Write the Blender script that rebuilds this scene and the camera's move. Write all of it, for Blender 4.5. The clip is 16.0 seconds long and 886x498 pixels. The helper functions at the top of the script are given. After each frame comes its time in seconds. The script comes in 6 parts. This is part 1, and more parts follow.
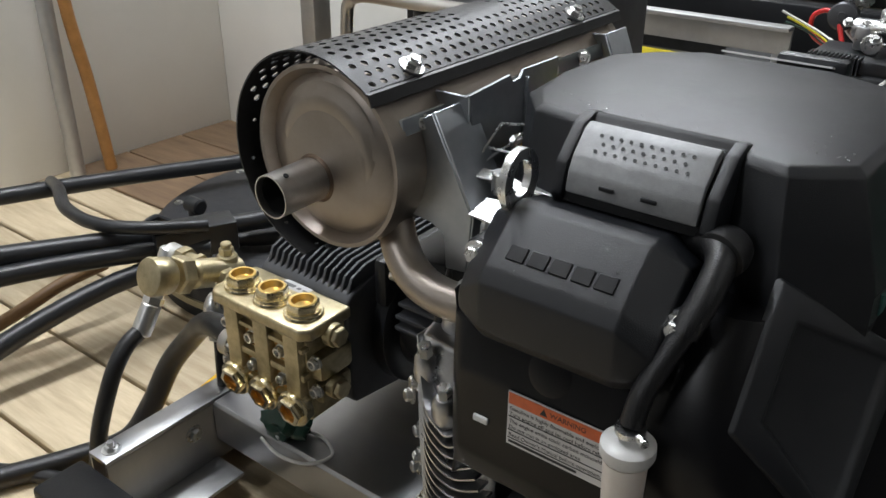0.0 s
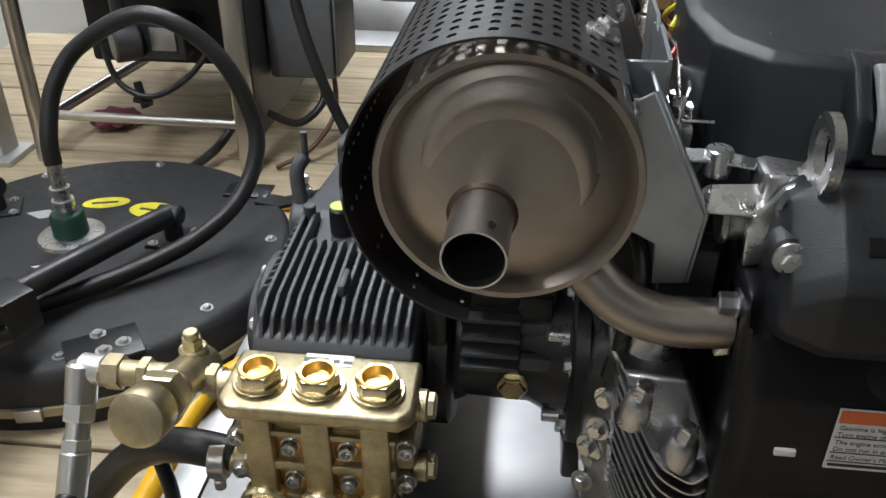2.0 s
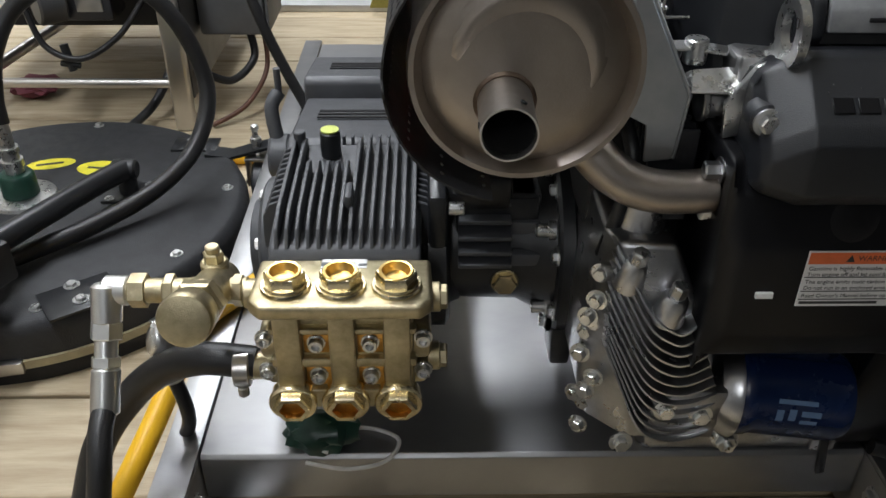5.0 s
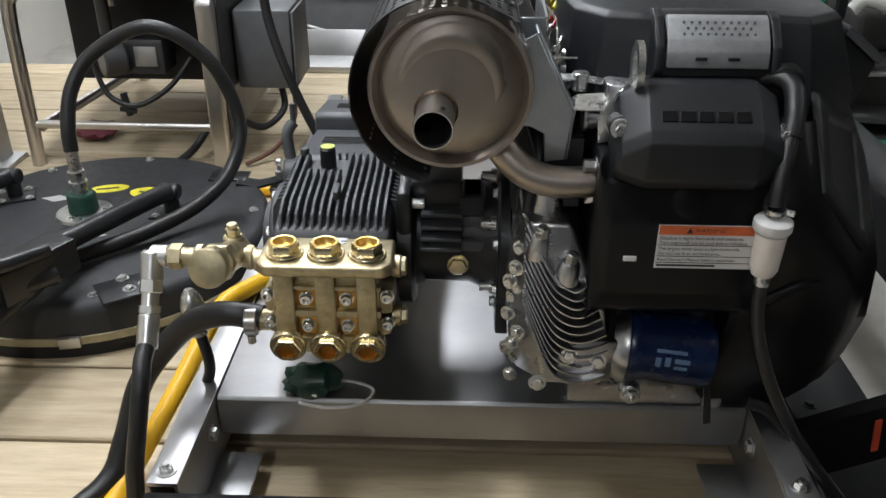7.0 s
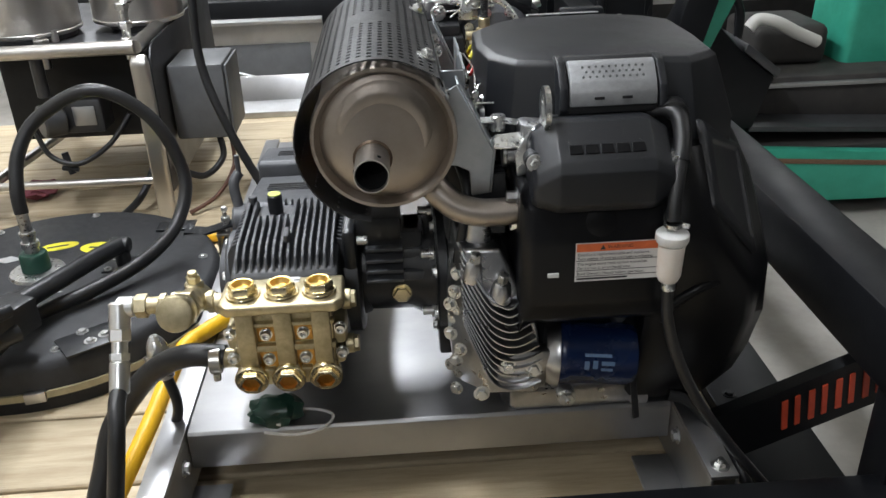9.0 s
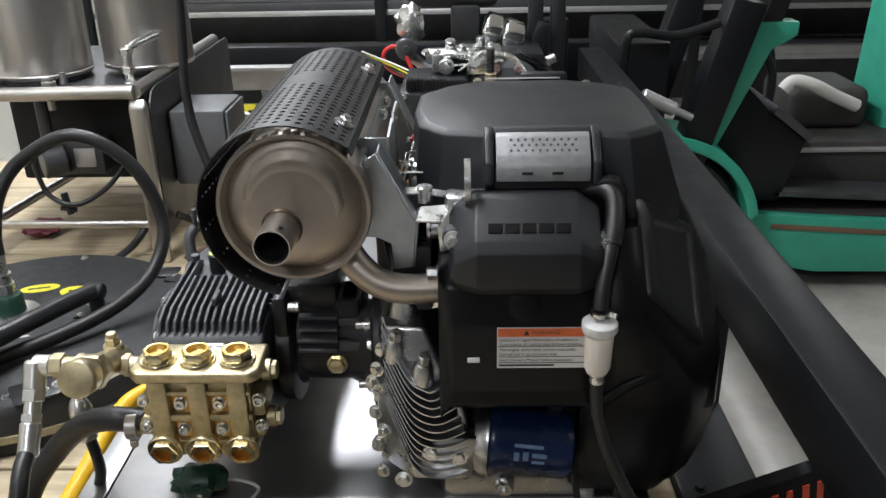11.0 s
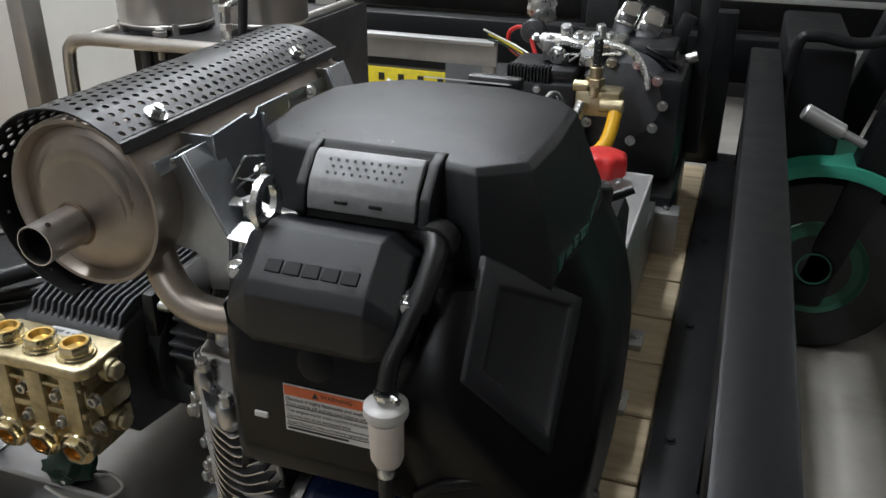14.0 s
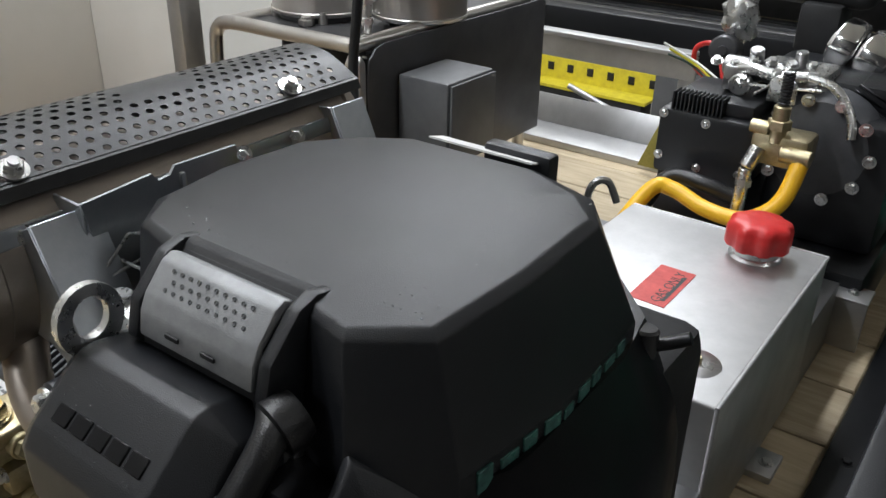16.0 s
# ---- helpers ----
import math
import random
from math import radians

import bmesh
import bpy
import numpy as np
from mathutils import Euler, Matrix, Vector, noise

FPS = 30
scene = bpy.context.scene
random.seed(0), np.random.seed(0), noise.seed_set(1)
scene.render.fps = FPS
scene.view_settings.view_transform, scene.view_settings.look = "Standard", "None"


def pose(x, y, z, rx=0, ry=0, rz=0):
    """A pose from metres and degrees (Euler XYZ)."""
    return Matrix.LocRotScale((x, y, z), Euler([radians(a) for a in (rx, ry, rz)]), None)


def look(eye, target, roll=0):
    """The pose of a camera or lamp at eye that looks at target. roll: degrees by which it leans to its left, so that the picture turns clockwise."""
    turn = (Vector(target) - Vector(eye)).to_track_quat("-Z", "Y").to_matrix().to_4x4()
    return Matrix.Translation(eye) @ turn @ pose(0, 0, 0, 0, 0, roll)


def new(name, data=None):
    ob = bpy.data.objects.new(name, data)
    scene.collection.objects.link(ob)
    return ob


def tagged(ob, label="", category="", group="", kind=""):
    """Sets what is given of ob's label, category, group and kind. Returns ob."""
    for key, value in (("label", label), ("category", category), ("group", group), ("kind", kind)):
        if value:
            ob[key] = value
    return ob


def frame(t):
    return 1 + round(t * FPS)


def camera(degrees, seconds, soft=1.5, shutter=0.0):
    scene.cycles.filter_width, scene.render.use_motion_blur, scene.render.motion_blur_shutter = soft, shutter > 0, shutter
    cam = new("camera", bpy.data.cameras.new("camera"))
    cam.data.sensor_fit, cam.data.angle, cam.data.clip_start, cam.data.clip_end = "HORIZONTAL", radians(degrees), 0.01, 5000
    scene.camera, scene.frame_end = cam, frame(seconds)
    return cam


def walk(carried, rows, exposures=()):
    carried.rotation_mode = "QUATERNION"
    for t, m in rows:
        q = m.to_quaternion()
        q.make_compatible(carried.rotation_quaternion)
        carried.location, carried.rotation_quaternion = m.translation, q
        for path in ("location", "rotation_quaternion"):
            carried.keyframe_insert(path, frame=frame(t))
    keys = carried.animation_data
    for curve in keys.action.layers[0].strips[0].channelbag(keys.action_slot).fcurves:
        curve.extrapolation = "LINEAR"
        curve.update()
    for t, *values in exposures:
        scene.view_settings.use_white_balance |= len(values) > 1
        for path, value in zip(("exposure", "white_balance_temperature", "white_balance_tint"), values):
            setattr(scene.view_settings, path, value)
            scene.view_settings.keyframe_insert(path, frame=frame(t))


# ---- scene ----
cam = camera(55.4, 16.0)
PATH = [
    (0, (0.013, -0.029, 0.645), (-1.063, 1.391, -0.263), 0.5),
    (0.5, (-0.083, -0.038, 0.629), (-0.997, 1.489, -0.283), 0.0),
    (1, (-0.211, 0.028, 0.631), (-1.0, 1.614, -0.297), -1.3),
    (1.5, (-0.301, 0.036, 0.612), (-0.826, 1.679, -0.4), 0.3),
    (2, (-0.428, -0.004, 0.618), (-0.628, 1.691, -0.425), -0.0),
    (2.5, (-0.522, -0.026, 0.594), (-0.554, 1.665, -0.473), -0.2),
    (3, (-0.555, -0.031, 0.587), (-0.526, 1.639, -0.512), 0.6),
    (3.5, (-0.564, -0.035, 0.59), (-0.528, 1.629, -0.518), 0.3),
    (4, (-0.562, -0.035, 0.59), (-0.529, 1.629, -0.519), -0.0),
    (4.5, (-0.537, -0.04, 0.596), (-0.5, 1.627, -0.508), 0.1),
    (5, (-0.505, -0.091, 0.603), (-0.47, 1.581, -0.494), 0.4),
    (5.2, (-0.501, -0.122, 0.604), (-0.46, 1.563, -0.473), 0.7),
    (7.3, (-0.423, -0.34, 0.651), (-0.505, 1.416, -0.302), -0.6),
    (7.5, (-0.452, -0.344, 0.654), (-0.528, 1.41, -0.306), -1.9),
    (8, (-0.484, -0.363, 0.659), (-0.507, 1.387, -0.309), -2.9),
    (8.5, (-0.461, -0.384, 0.67), (-0.386, 1.376, -0.276), -1.8),
    (9, (-0.427, -0.415, 0.693), (-0.337, 1.369, -0.206), -2.0),
    (9.2, (-0.416, -0.42, 0.699), (-0.325, 1.373, -0.182), -1.6),
    (11.5, (-0.265, -0.28, 0.697), (-0.33, 1.55, -0.106), -0.9),
    (12, (-0.271, -0.154, 0.676), (-0.328, 1.675, -0.131), -0.2),
    (12.5, (-0.259, -0.088, 0.662), (-0.301, 1.73, -0.17), -0.4),
    (13, (-0.189, -0.079, 0.669), (-0.317, 1.717, -0.2), -1.1),
    (13.5, (-0.033, -0.107, 0.684), (-0.464, 1.643, -0.184), 0.2),
    (14, (0.07, -0.116, 0.685), (-0.522, 1.589, -0.176), 0.6),
    (14.5, (0.116, -0.079, 0.679), (-0.552, 1.597, -0.185), -0.6),
    (15, (0.122, 0.013, 0.686), (-0.701, 1.615, -0.184), -0.4),
    (15.5, (0.119, 0.138, 0.68), (-0.837, 1.655, -0.207), 2.1),
    (16, (0.139, 0.215, 0.687), (-0.907, 1.658, -0.222), 1.2),
]
walk(cam, [(t, look(eye, target, roll)) for t, eye, target, roll in PATH],
     exposures=[(0, 0.02), (1.5, -0.02), (3.5, -0.15), (5, -0.15), (7.5, 0.1), (9, 0.34), (11.5, 0.34), (12.5, 0.62), (13, 0.42), (14, -0.14), (14.5, -0.18), (16, -0.05)])

# ---- light ----
world = bpy.data.worlds.new("world")
scene.world = world
world.use_nodes = True
world.node_tree.nodes["Background"].inputs[0].default_value = (0.75, 0.8, 0.9, 1)
world.node_tree.nodes["Background"].inputs[1].default_value = 0.01
LAMPS = [(-1.05, 2.4, 2.25, 52.0), (-1.25, 0.5, 2.25, 43.0), (-1.1, -2.45, 2.25, 21.0), (2.3, 0.3, 2.25, 8.0), (-2.0, 4.5, 2.25, 24.0), (2.4, 5.2, 2.25, 17.0)]


# ---- materials ----
def mat(name, col, rough=0.5, metal=0.0, col2=None, scale=30.0, stretch=(1, 1, 1), bump=0.15, bscale=400.0,
        rvar=0.12, spec=0.5, wave=0.0, trans=0.0, emit=0.0, rand=0.0, coat=0.0):
    m = bpy.data.materials.new(name)
    m.use_nodes = True
    nt = m.node_tree
    n, l = nt.nodes, nt.links
    b = n["Principled BSDF"]
    co = n.new("ShaderNodeTexCoord")
    mp = n.new("ShaderNodeMapping")
    mp.inputs["Scale"].default_value = stretch
    l.new(co.outputs["Object"], mp.inputs["Vector"])
    big = n.new("ShaderNodeTexNoise")
    big.inputs["Scale"].default_value = scale
    big.inputs["Detail"].default_value = 6
    big.inputs["Roughness"].default_value = 0.65
    fine = n.new("ShaderNodeTexNoise")
    fine.inputs["Scale"].default_value = bscale
    fine.inputs["Detail"].default_value = 3
    l.new(mp.outputs[0], big.inputs["Vector"])
    l.new(mp.outputs[0], fine.inputs["Vector"])
    ramp = n.new("ShaderNodeMapRange")
    ramp.inputs["From Min"].default_value, ramp.inputs["From Max"].default_value = 0.3, 0.7
    l.new(big.outputs["Fac"], ramp.inputs["Value"])
    mix = n.new("ShaderNodeMix")
    mix.data_type = "RGBA"
    c2 = col2 or tuple(c * 0.72 for c in col)
    mix.inputs["A"].default_value = (*col, 1)
    mix.inputs["B"].default_value = (*c2, 1)
    l.new(ramp.outputs[0], mix.inputs["Factor"])
    out = mix.outputs["Result"]
    if rand:
        info = n.new("ShaderNodeObjectInfo")
        hsv = n.new("ShaderNodeHueSaturation")
        mr = n.new("ShaderNodeMapRange")
        mr.inputs["To Min"].default_value, mr.inputs["To Max"].default_value = 1 - rand, 1 + rand
        l.new(info.outputs["Random"], mr.inputs["Value"])
        l.new(mr.outputs[0], hsv.inputs["Value"])
        l.new(out, hsv.inputs["Color"])
        out = hsv.outputs[0]
    l.new(out, b.inputs["Base Color"])
    rr = n.new("ShaderNodeMapRange")
    rr.inputs["To Min"].default_value = max(0.03, rough - rvar)
    rr.inputs["To Max"].default_value = min(1, rough + rvar)
    l.new(big.outputs["Fac"], rr.inputs["Value"])
    l.new(rr.outputs[0], b.inputs["Roughness"])
    b.inputs["Metallic"].default_value = metal
    b.inputs["Specular IOR Level"].default_value = spec
    b.inputs["Coat Weight"].default_value = coat
    b.inputs["Transmission Weight"].default_value = trans
    if emit:
        b.inputs["Emission Color"].default_value = (1, 0.96, 0.9, 1)
        b.inputs["Emission Strength"].default_value = emit
    if bump:
        bp = n.new("ShaderNodeBump")
        bp.inputs["Strength"].default_value = bump
        bp.inputs["Distance"].default_value = 0.001
        l.new(fine.outputs["Fac"], bp.inputs["Height"])
        l.new(bp.outputs[0], b.inputs["Normal"])
    return m


PLASTIC = mat("black_plastic", (0.013, 0.014, 0.017), 0.36, col2=(0.010, 0.011, 0.013), scale=14, bump=0.35, bscale=1500, rvar=0.08)
GLOSSY = mat("glossy_black_plastic", (0.007, 0.007, 0.008), 0.33, spec=0.25, scale=20, bump=0.12, bscale=900)
SHELL = mat("black_enamel", (0.016, 0.017, 0.019), 0.33, scale=25, bump=0.25, bscale=900, rvar=0.1)
CAST = mat("grey_black_cast_paint", (0.075, 0.077, 0.084), 0.45, scale=30, bump=0.3, bscale=800)
BRASS = mat("brass_cast", (0.64, 0.56, 0.37), 0.38, 1.0, col2=(0.40, 0.34, 0.21), scale=60, bump=0.35, bscale=900)
BRASSPOL = mat("brass_polished", (0.87, 0.77, 0.53), 0.24, 1.0, col2=(0.74, 0.63, 0.40), scale=80, bump=0.05)
BRASSGOLD = mat("brass_gold_dish", (0.86, 0.62, 0.24), 0.34, 1.0, col2=(0.74, 0.5, 0.16), scale=80, bump=0.05)
BRASSDK = mat("brass_socket", (0.72, 0.42, 0.12), 0.3, 1.0, col2=(0.5, 0.26, 0.07), scale=80, bump=0.1)
CAN = mat("heat_tinted_steel", (0.43, 0.38, 0.335), 0.42, 1.0, col2=(0.30, 0.26, 0.225), scale=9, bump=0.12, bscale=600, stretch=(1, 1, 1))
STUB = mat("exhaust_stub_steel", (0.70, 0.68, 0.66), 0.34, 1.0, col2=(0.56, 0.53, 0.50), scale=50, bump=0.15)
SOOT = mat("soot", (0.006, 0.006, 0.006), 0.95, bump=0)
GALV = mat("galvanised_sheet", (0.52, 0.54, 0.56), 0.42, 1.0, col2=(0.42, 0.45, 0.48), scale=35, bump=0.08)
ZINC = mat("bright_zinc", (0.76, 0.76, 0.74), 0.29, 1.0, col2=(0.62, 0.62, 0.62), scale=120, bump=0.1)
ALUC = mat("cast_aluminium", (0.58, 0.58, 0.585), 0.3, 1.0, col2=(0.40, 0.40, 0.41), scale=40, bump=0.08, bscale=900)
ALUS = mat("aluminium_sheet", (0.43, 0.43, 0.43), 0.44, 1.0, col2=(0.36, 0.36, 0.37), scale=7, stretch=(1, 2, 1), bump=0.015, bscale=300, rvar=0.06)
ALUT = mat("aluminium_dull_sheet", (0.58, 0.58, 0.58), 0.5, 1.0, col2=(0.48, 0.48, 0.48), scale=14, bump=0.1, bscale=500)
KNOB = mat("silver_painted_plastic", (0.34, 0.345, 0.35), 0.42, 0.3, scale=60, bump=0.3, bscale=1800)
RUBBER = mat("black_rubber", (0.015, 0.015, 0.016), 0.34, scale=60, bump=0.4, bscale=900)
YELLOW = mat("yellow_hose", (0.90, 0.52, 0.02), 0.42, col2=(0.82, 0.44, 0.015), scale=30, bump=0.2)
YELTAPE = mat("yellow_sticker", (0.80, 0.72, 0.04), 0.5, scale=80, bump=0.1)
YELPAINT = mat("yellow_paint", (0.78, 0.66, 0.03), 0.5, col2=(0.6, 0.48, 0.03), scale=25, bump=0.15)
WOOD = mat("pine_plank", (0.60, 0.50, 0.34), 0.6, col2=(0.40, 0.31, 0.195), scale=7, stretch=(1, 9, 9), bump=0.5, bscale=60, rand=0.16)
WALLP = mat("white_wall_paint", (0.84, 0.82, 0.77), 0.7, col2=(0.78, 0.76, 0.71), scale=3, bump=0.2, bscale=150)
CONC = mat("concrete", (0.48, 0.46, 0.42), 0.7, col2=(0.31, 0.29, 0.26), scale=4, bump=0.5, bscale=120)
# dark tone stands in for shade and keeps bounce light low
DARK = mat("fill_cutting_dark_wall", (0.12, 0.12, 0.12), 0.8, scale=4, bump=0.2, bscale=100)
FRAME = mat("trailer_black_paint", (0.0077, 0.0083, 0.0099), 0.40, spec=0.3, scale=22, bump=0.25, bscale=500, rvar=0.12)
BLACKM = mat("matt_black", (0.014, 0.014, 0.015), 0.65, scale=20, bump=0.3)
DUSTY = mat("dusty_dark_rubber", (0.055, 0.050, 0.045), 0.7, col2=(0.03, 0.028, 0.027), scale=9, bump=0.5, bscale=200)
DISC = mat("speckled_black_lid", (0.019, 0.020, 0.022), 0.6, col2=(0.015, 0.015, 0.017), scale=60, bump=0.7, bscale=500)
GREEN = mat("green_paint", (0.05, 0.42, 0.29), 0.42, col2=(0.035, 0.32, 0.21), scale=9, bump=0.15)
CHROME = mat("polished_chrome", (0.86, 0.86, 0.86), 0.12, 1.0, col2=(0.8, 0.8, 0.8), scale=20, bump=0.02, rvar=0.05)
PLATED = mat("nickel_plated_steel", (0.82, 0.82, 0.80), 0.34, 1.0, col2=(0.74, 0.74, 0.73), scale=20, bump=0.04)
STAIN = mat("stainless", (0.60, 0.58, 0.55), 0.33, 1.0, col2=(0.54, 0.52, 0.50), scale=5, stretch=(3, 3, 1), bump=0.0)
GREYP = mat("grey_enclosure", (0.12, 0.122, 0.125), 0.5, scale=12, bump=0.2)
DGREY = mat("dark_grey_sheet", (0.10, 0.10, 0.105), 0.4, 0.6, scale=10, bump=0.1)
RED = mat("red_plastic", (0.62, 0.03, 0.03), 0.35, col2=(0.5, 0.02, 0.02), scale=40, bump=0.1)
REDLAB = mat("red_label", (0.60, 0.07, 0.06), 0.5, scale=60, bump=0.05)
ORANGE = mat("orange_label", (0.75, 0.16, 0.05), 0.45, scale=60, bump=0.02)
REDPAINT = mat("red_lettering", (0.70, 0.09, 0.04), 0.45, scale=60, bump=0.05)
PAPER = mat("white_label", (0.74, 0.73, 0.72), 0.4, col2=(0.68, 0.67, 0.66), scale=40, bump=0.02)
INK = mat("black_ink", (0.03, 0.03, 0.03), 0.5, bump=0)
BLUE = mat("blue_paint", (0.006, 0.016, 0.06), 0.26, col2=(0.006, 0.016, 0.06), scale=30, bump=0.05)
BLUEINK = mat("pale_blue_print", (0.12, 0.2, 0.34), 0.4, bump=0)
MILKY = mat("milky_plastic", (0.80, 0.76, 0.72), 0.35, col2=(0.72, 0.62, 0.54), scale=25, bump=0.05)
WHITEP = mat("white_plastic", (0.80, 0.79, 0.77), 0.35, scale=40, bump=0.03)
TEAL = mat("teal_sticker", (0.09, 0.26, 0.21), 0.3, col2=(0.02, 0.05, 0.06), scale=120, bump=0.02)
DKGREEN = mat("dark_green_plastic", (0.014, 0.055, 0.036), 0.35, col2=(0.010, 0.035, 0.025), scale=60, bump=0.2)
CLOTH = mat("dull_red_rag", (0.22, 0.06, 0.08), 0.9, scale=40, bump=0.5)
LAMPG = mat("lamp_diffuser", (0.9, 0.9, 0.9), 0.5, bump=0, emit=6.0)


# ---- building helpers ----
BASE = {}
ROOT = {}


def thing(name, at, label, category, group="", kind=""):
    ob = new(name)
    ob.empty_display_size = 0.02
    ob.location = at
    BASE[ob.name] = Vector(at)
    return tagged(ob, label, category, group, kind)


def finish(me, bm, material, sharp=38):
    lim = radians(sharp)
    for f in bm.faces:
        f.smooth = True
    for e in bm.edges:
        if len(e.link_faces) < 2 or (len(e.link_faces) == 2 and e.calc_face_angle(0) > lim):
            e.smooth = False
    bm.to_mesh(me)
    bm.free()
    me.materials.append(material)


def part(name, bm, material, parent, label="", sharp=38):
    base = BASE[parent.name]
    bmesh.ops.translate(bm, verts=bm.verts, vec=-base)
    me = bpy.data.meshes.new(name)
    finish(me, bm, material, sharp)
    ob = new(name, me)
    ob.parent = parent
    BASE[ob.name] = base
    return tagged(ob, label)


def solo(name, bm, material, label, category, group="", kind="", sharp=38):
    """A thing of one mesh, with its origin at its base."""
    lo = Vector([min(v.co[i] for v in bm.verts) for i in range(3)])
    hi = Vector([max(v.co[i] for v in bm.verts) for i in range(3)])
    base = Vector(((lo.x + hi.x) / 2, (lo.y + hi.y) / 2, lo.z))
    bmesh.ops.translate(bm, verts=bm.verts, vec=-base)
    me = bpy.data.meshes.new(name)
    finish(me, bm, material, sharp)
    ob = new(name, me)
    ob.location = base
    BASE[ob.name] = base
    return tagged(ob, label, category, group, kind)


def join(*bms):
    out = bmesh.new()
    for b in bms:
        tmp = bpy.data.meshes.new("tmp")
        b.to_mesh(tmp)
        b.free()
        out.from_mesh(tmp)
        bpy.data.meshes.remove(tmp)
    return out


def box(x0, x1, y0, y1, z0, z1, bev=0.0, seg=2):
    bm = bmesh.new()
    bmesh.ops.create_cube(bm, size=1)
    for v in bm.verts:
        v.co = Vector(((x0 + x1) / 2 + v.co.x * (x1 - x0), (y0 + y1) / 2 + v.co.y * (y1 - y0), (z0 + z1) / 2 + v.co.z * (z1 - z0)))
    if bev:
        bmesh.ops.bevel(bm, geom=bm.edges[:], offset=bev, segments=seg, affect="EDGES", profile=0.5)
    return bm


def turned(bm, at, rx=0, ry=0, rz=0):
    """Turn a bmesh about a point."""
    m = Matrix.Translation(at) @ pose(0, 0, 0, rx, ry, rz) @ Matrix.Translation(-Vector(at))
    bmesh.ops.transform(bm, matrix=m, verts=bm.verts)
    return bm


def lathe(p, d, profile, seg=24, caps=True):
    """Turn (distance along d, radius) pairs round the axis through p."""
    d = Vector(d).normalized()
    q = d.to_track_quat("Z", "Y").to_matrix()
    bm = bmesh.new()
    rings = []
    for a, r in profile:
        if r < 1e-6:
            rings.append([bm.verts.new(Vector(p) + d * a)])
        else:
            rings.append([bm.verts.new(Vector(p) + q @ Vector((r * math.cos(2 * math.pi * i / seg), r * math.sin(2 * math.pi * i / seg), a))) for i in range(seg)])
    for r0, r1 in zip(rings, rings[1:]):
        for i in range(seg):
            j = (i + 1) % seg
            vs = [r0[i % len(r0)], r0[j % len(r0)], r1[j % len(r1)], r1[i % len(r1)]]
            vs = list(dict.fromkeys(vs))
            if len(vs) > 2:
                bm.faces.new(vs)
    for r in (rings[0], rings[-1]):
        if len(r) > 2 and caps:
            bm.faces.new(r)
    bmesh.ops.recalc_face_normals(bm, faces=bm.faces)
    return bm


def rod(p0, p1, r, seg=16, bev=0.0, r2=None):
    p0, p1 = Vector(p0), Vector(p1)
    h = (p1 - p0).length
    r2 = r if r2 is None else r2
    b = min(bev, r * 0.5, h * 0.4)
    prof = [(0, r - b), (b, r), (h - b, r2), (h, r2 - b)] if b else [(0, r), (h, r2)]
    return lathe(p0, p1 - p0, prof, seg)


def hexagon(p, d, r, h, bev=0.0012):
    bm = lathe(p, d, [(0, r), (h - bev, r), (h, r - bev)], 6)
    return bm


def spline(pts, n=10):
    pts = [Vector(p) for p in pts]
    out = []
    for i in range(len(pts) - 1):
        p0, p1, p2, p3 = pts[max(i - 1, 0)], pts[i], pts[i + 1], pts[min(i + 2, len(pts) - 1)]
        for k in range(n):
            t = k / n
            out.append(0.5 * ((2 * p1) + (p2 - p0) * t + (2 * p0 - 5 * p1 + 4 * p2 - p3) * t * t + (3 * p1 - p0 - 3 * p2 + p3) * t ** 3))
    return out + [pts[-1]]


def tube(pts, r, seg=14, n=10, smooth=True, hollow=False):
    c = spline(pts, n) if smooth else [Vector(p) for p in pts]
    bm = bmesh.new()
    rings, prev = [], None
    for i, p in enumerate(c):
        d = (c[min(i + 1, len(c) - 1)] - c[max(i - 1, 0)]).normalized()
        side = Vector((0.31, 0.52, 0.8)).cross(d) if prev is None else prev - d * prev.dot(d)
        side.normalize()
        prev = side
        up = d.cross(side)
        rings.append([bm.verts.new(p + r * (side * math.cos(2 * math.pi * k / seg) + up * math.sin(2 * math.pi * k / seg))) for k in range(seg)])
    for a, b in zip(rings, rings[1:]):
        for k in range(seg):
            bm.faces.new((a[k], a[(k + 1) % seg], b[(k + 1) % seg], b[k]))
    bm.faces.new(rings[0][::-1])
    bm.faces.new(rings[-1])
    bmesh.ops.recalc_face_normals(bm, faces=bm.faces)
    return bm


def slab(poly, axis, a, b, bev=0.0, seg=2):
    """A prism: poly in the two other coordinates (in xyz order), from a to b along the axis."""
    i = "xyz".index(axis)

    def put(u, v, w):
        c = [u, v]
        c.insert(i, w)
        return Vector(c)
    bm = bmesh.new()
    lo = [bm.verts.new(put(u, v, a)) for u, v in poly]
    hi = [bm.verts.new(put(u, v, b)) for u, v in poly]
    bm.faces.new(lo)
    bm.faces.new(hi)
    for k in range(len(poly)):
        j = (k + 1) % len(poly)
        bm.faces.new((lo[k], lo[j], hi[j], hi[k]))
    bmesh.ops.recalc_face_normals(bm, faces=bm.faces)
    if bev:
        bmesh.ops.bevel(bm, geom=bm.edges[:], offset=bev, segments=seg, affect="EDGES", profile=0.5)
    return bm


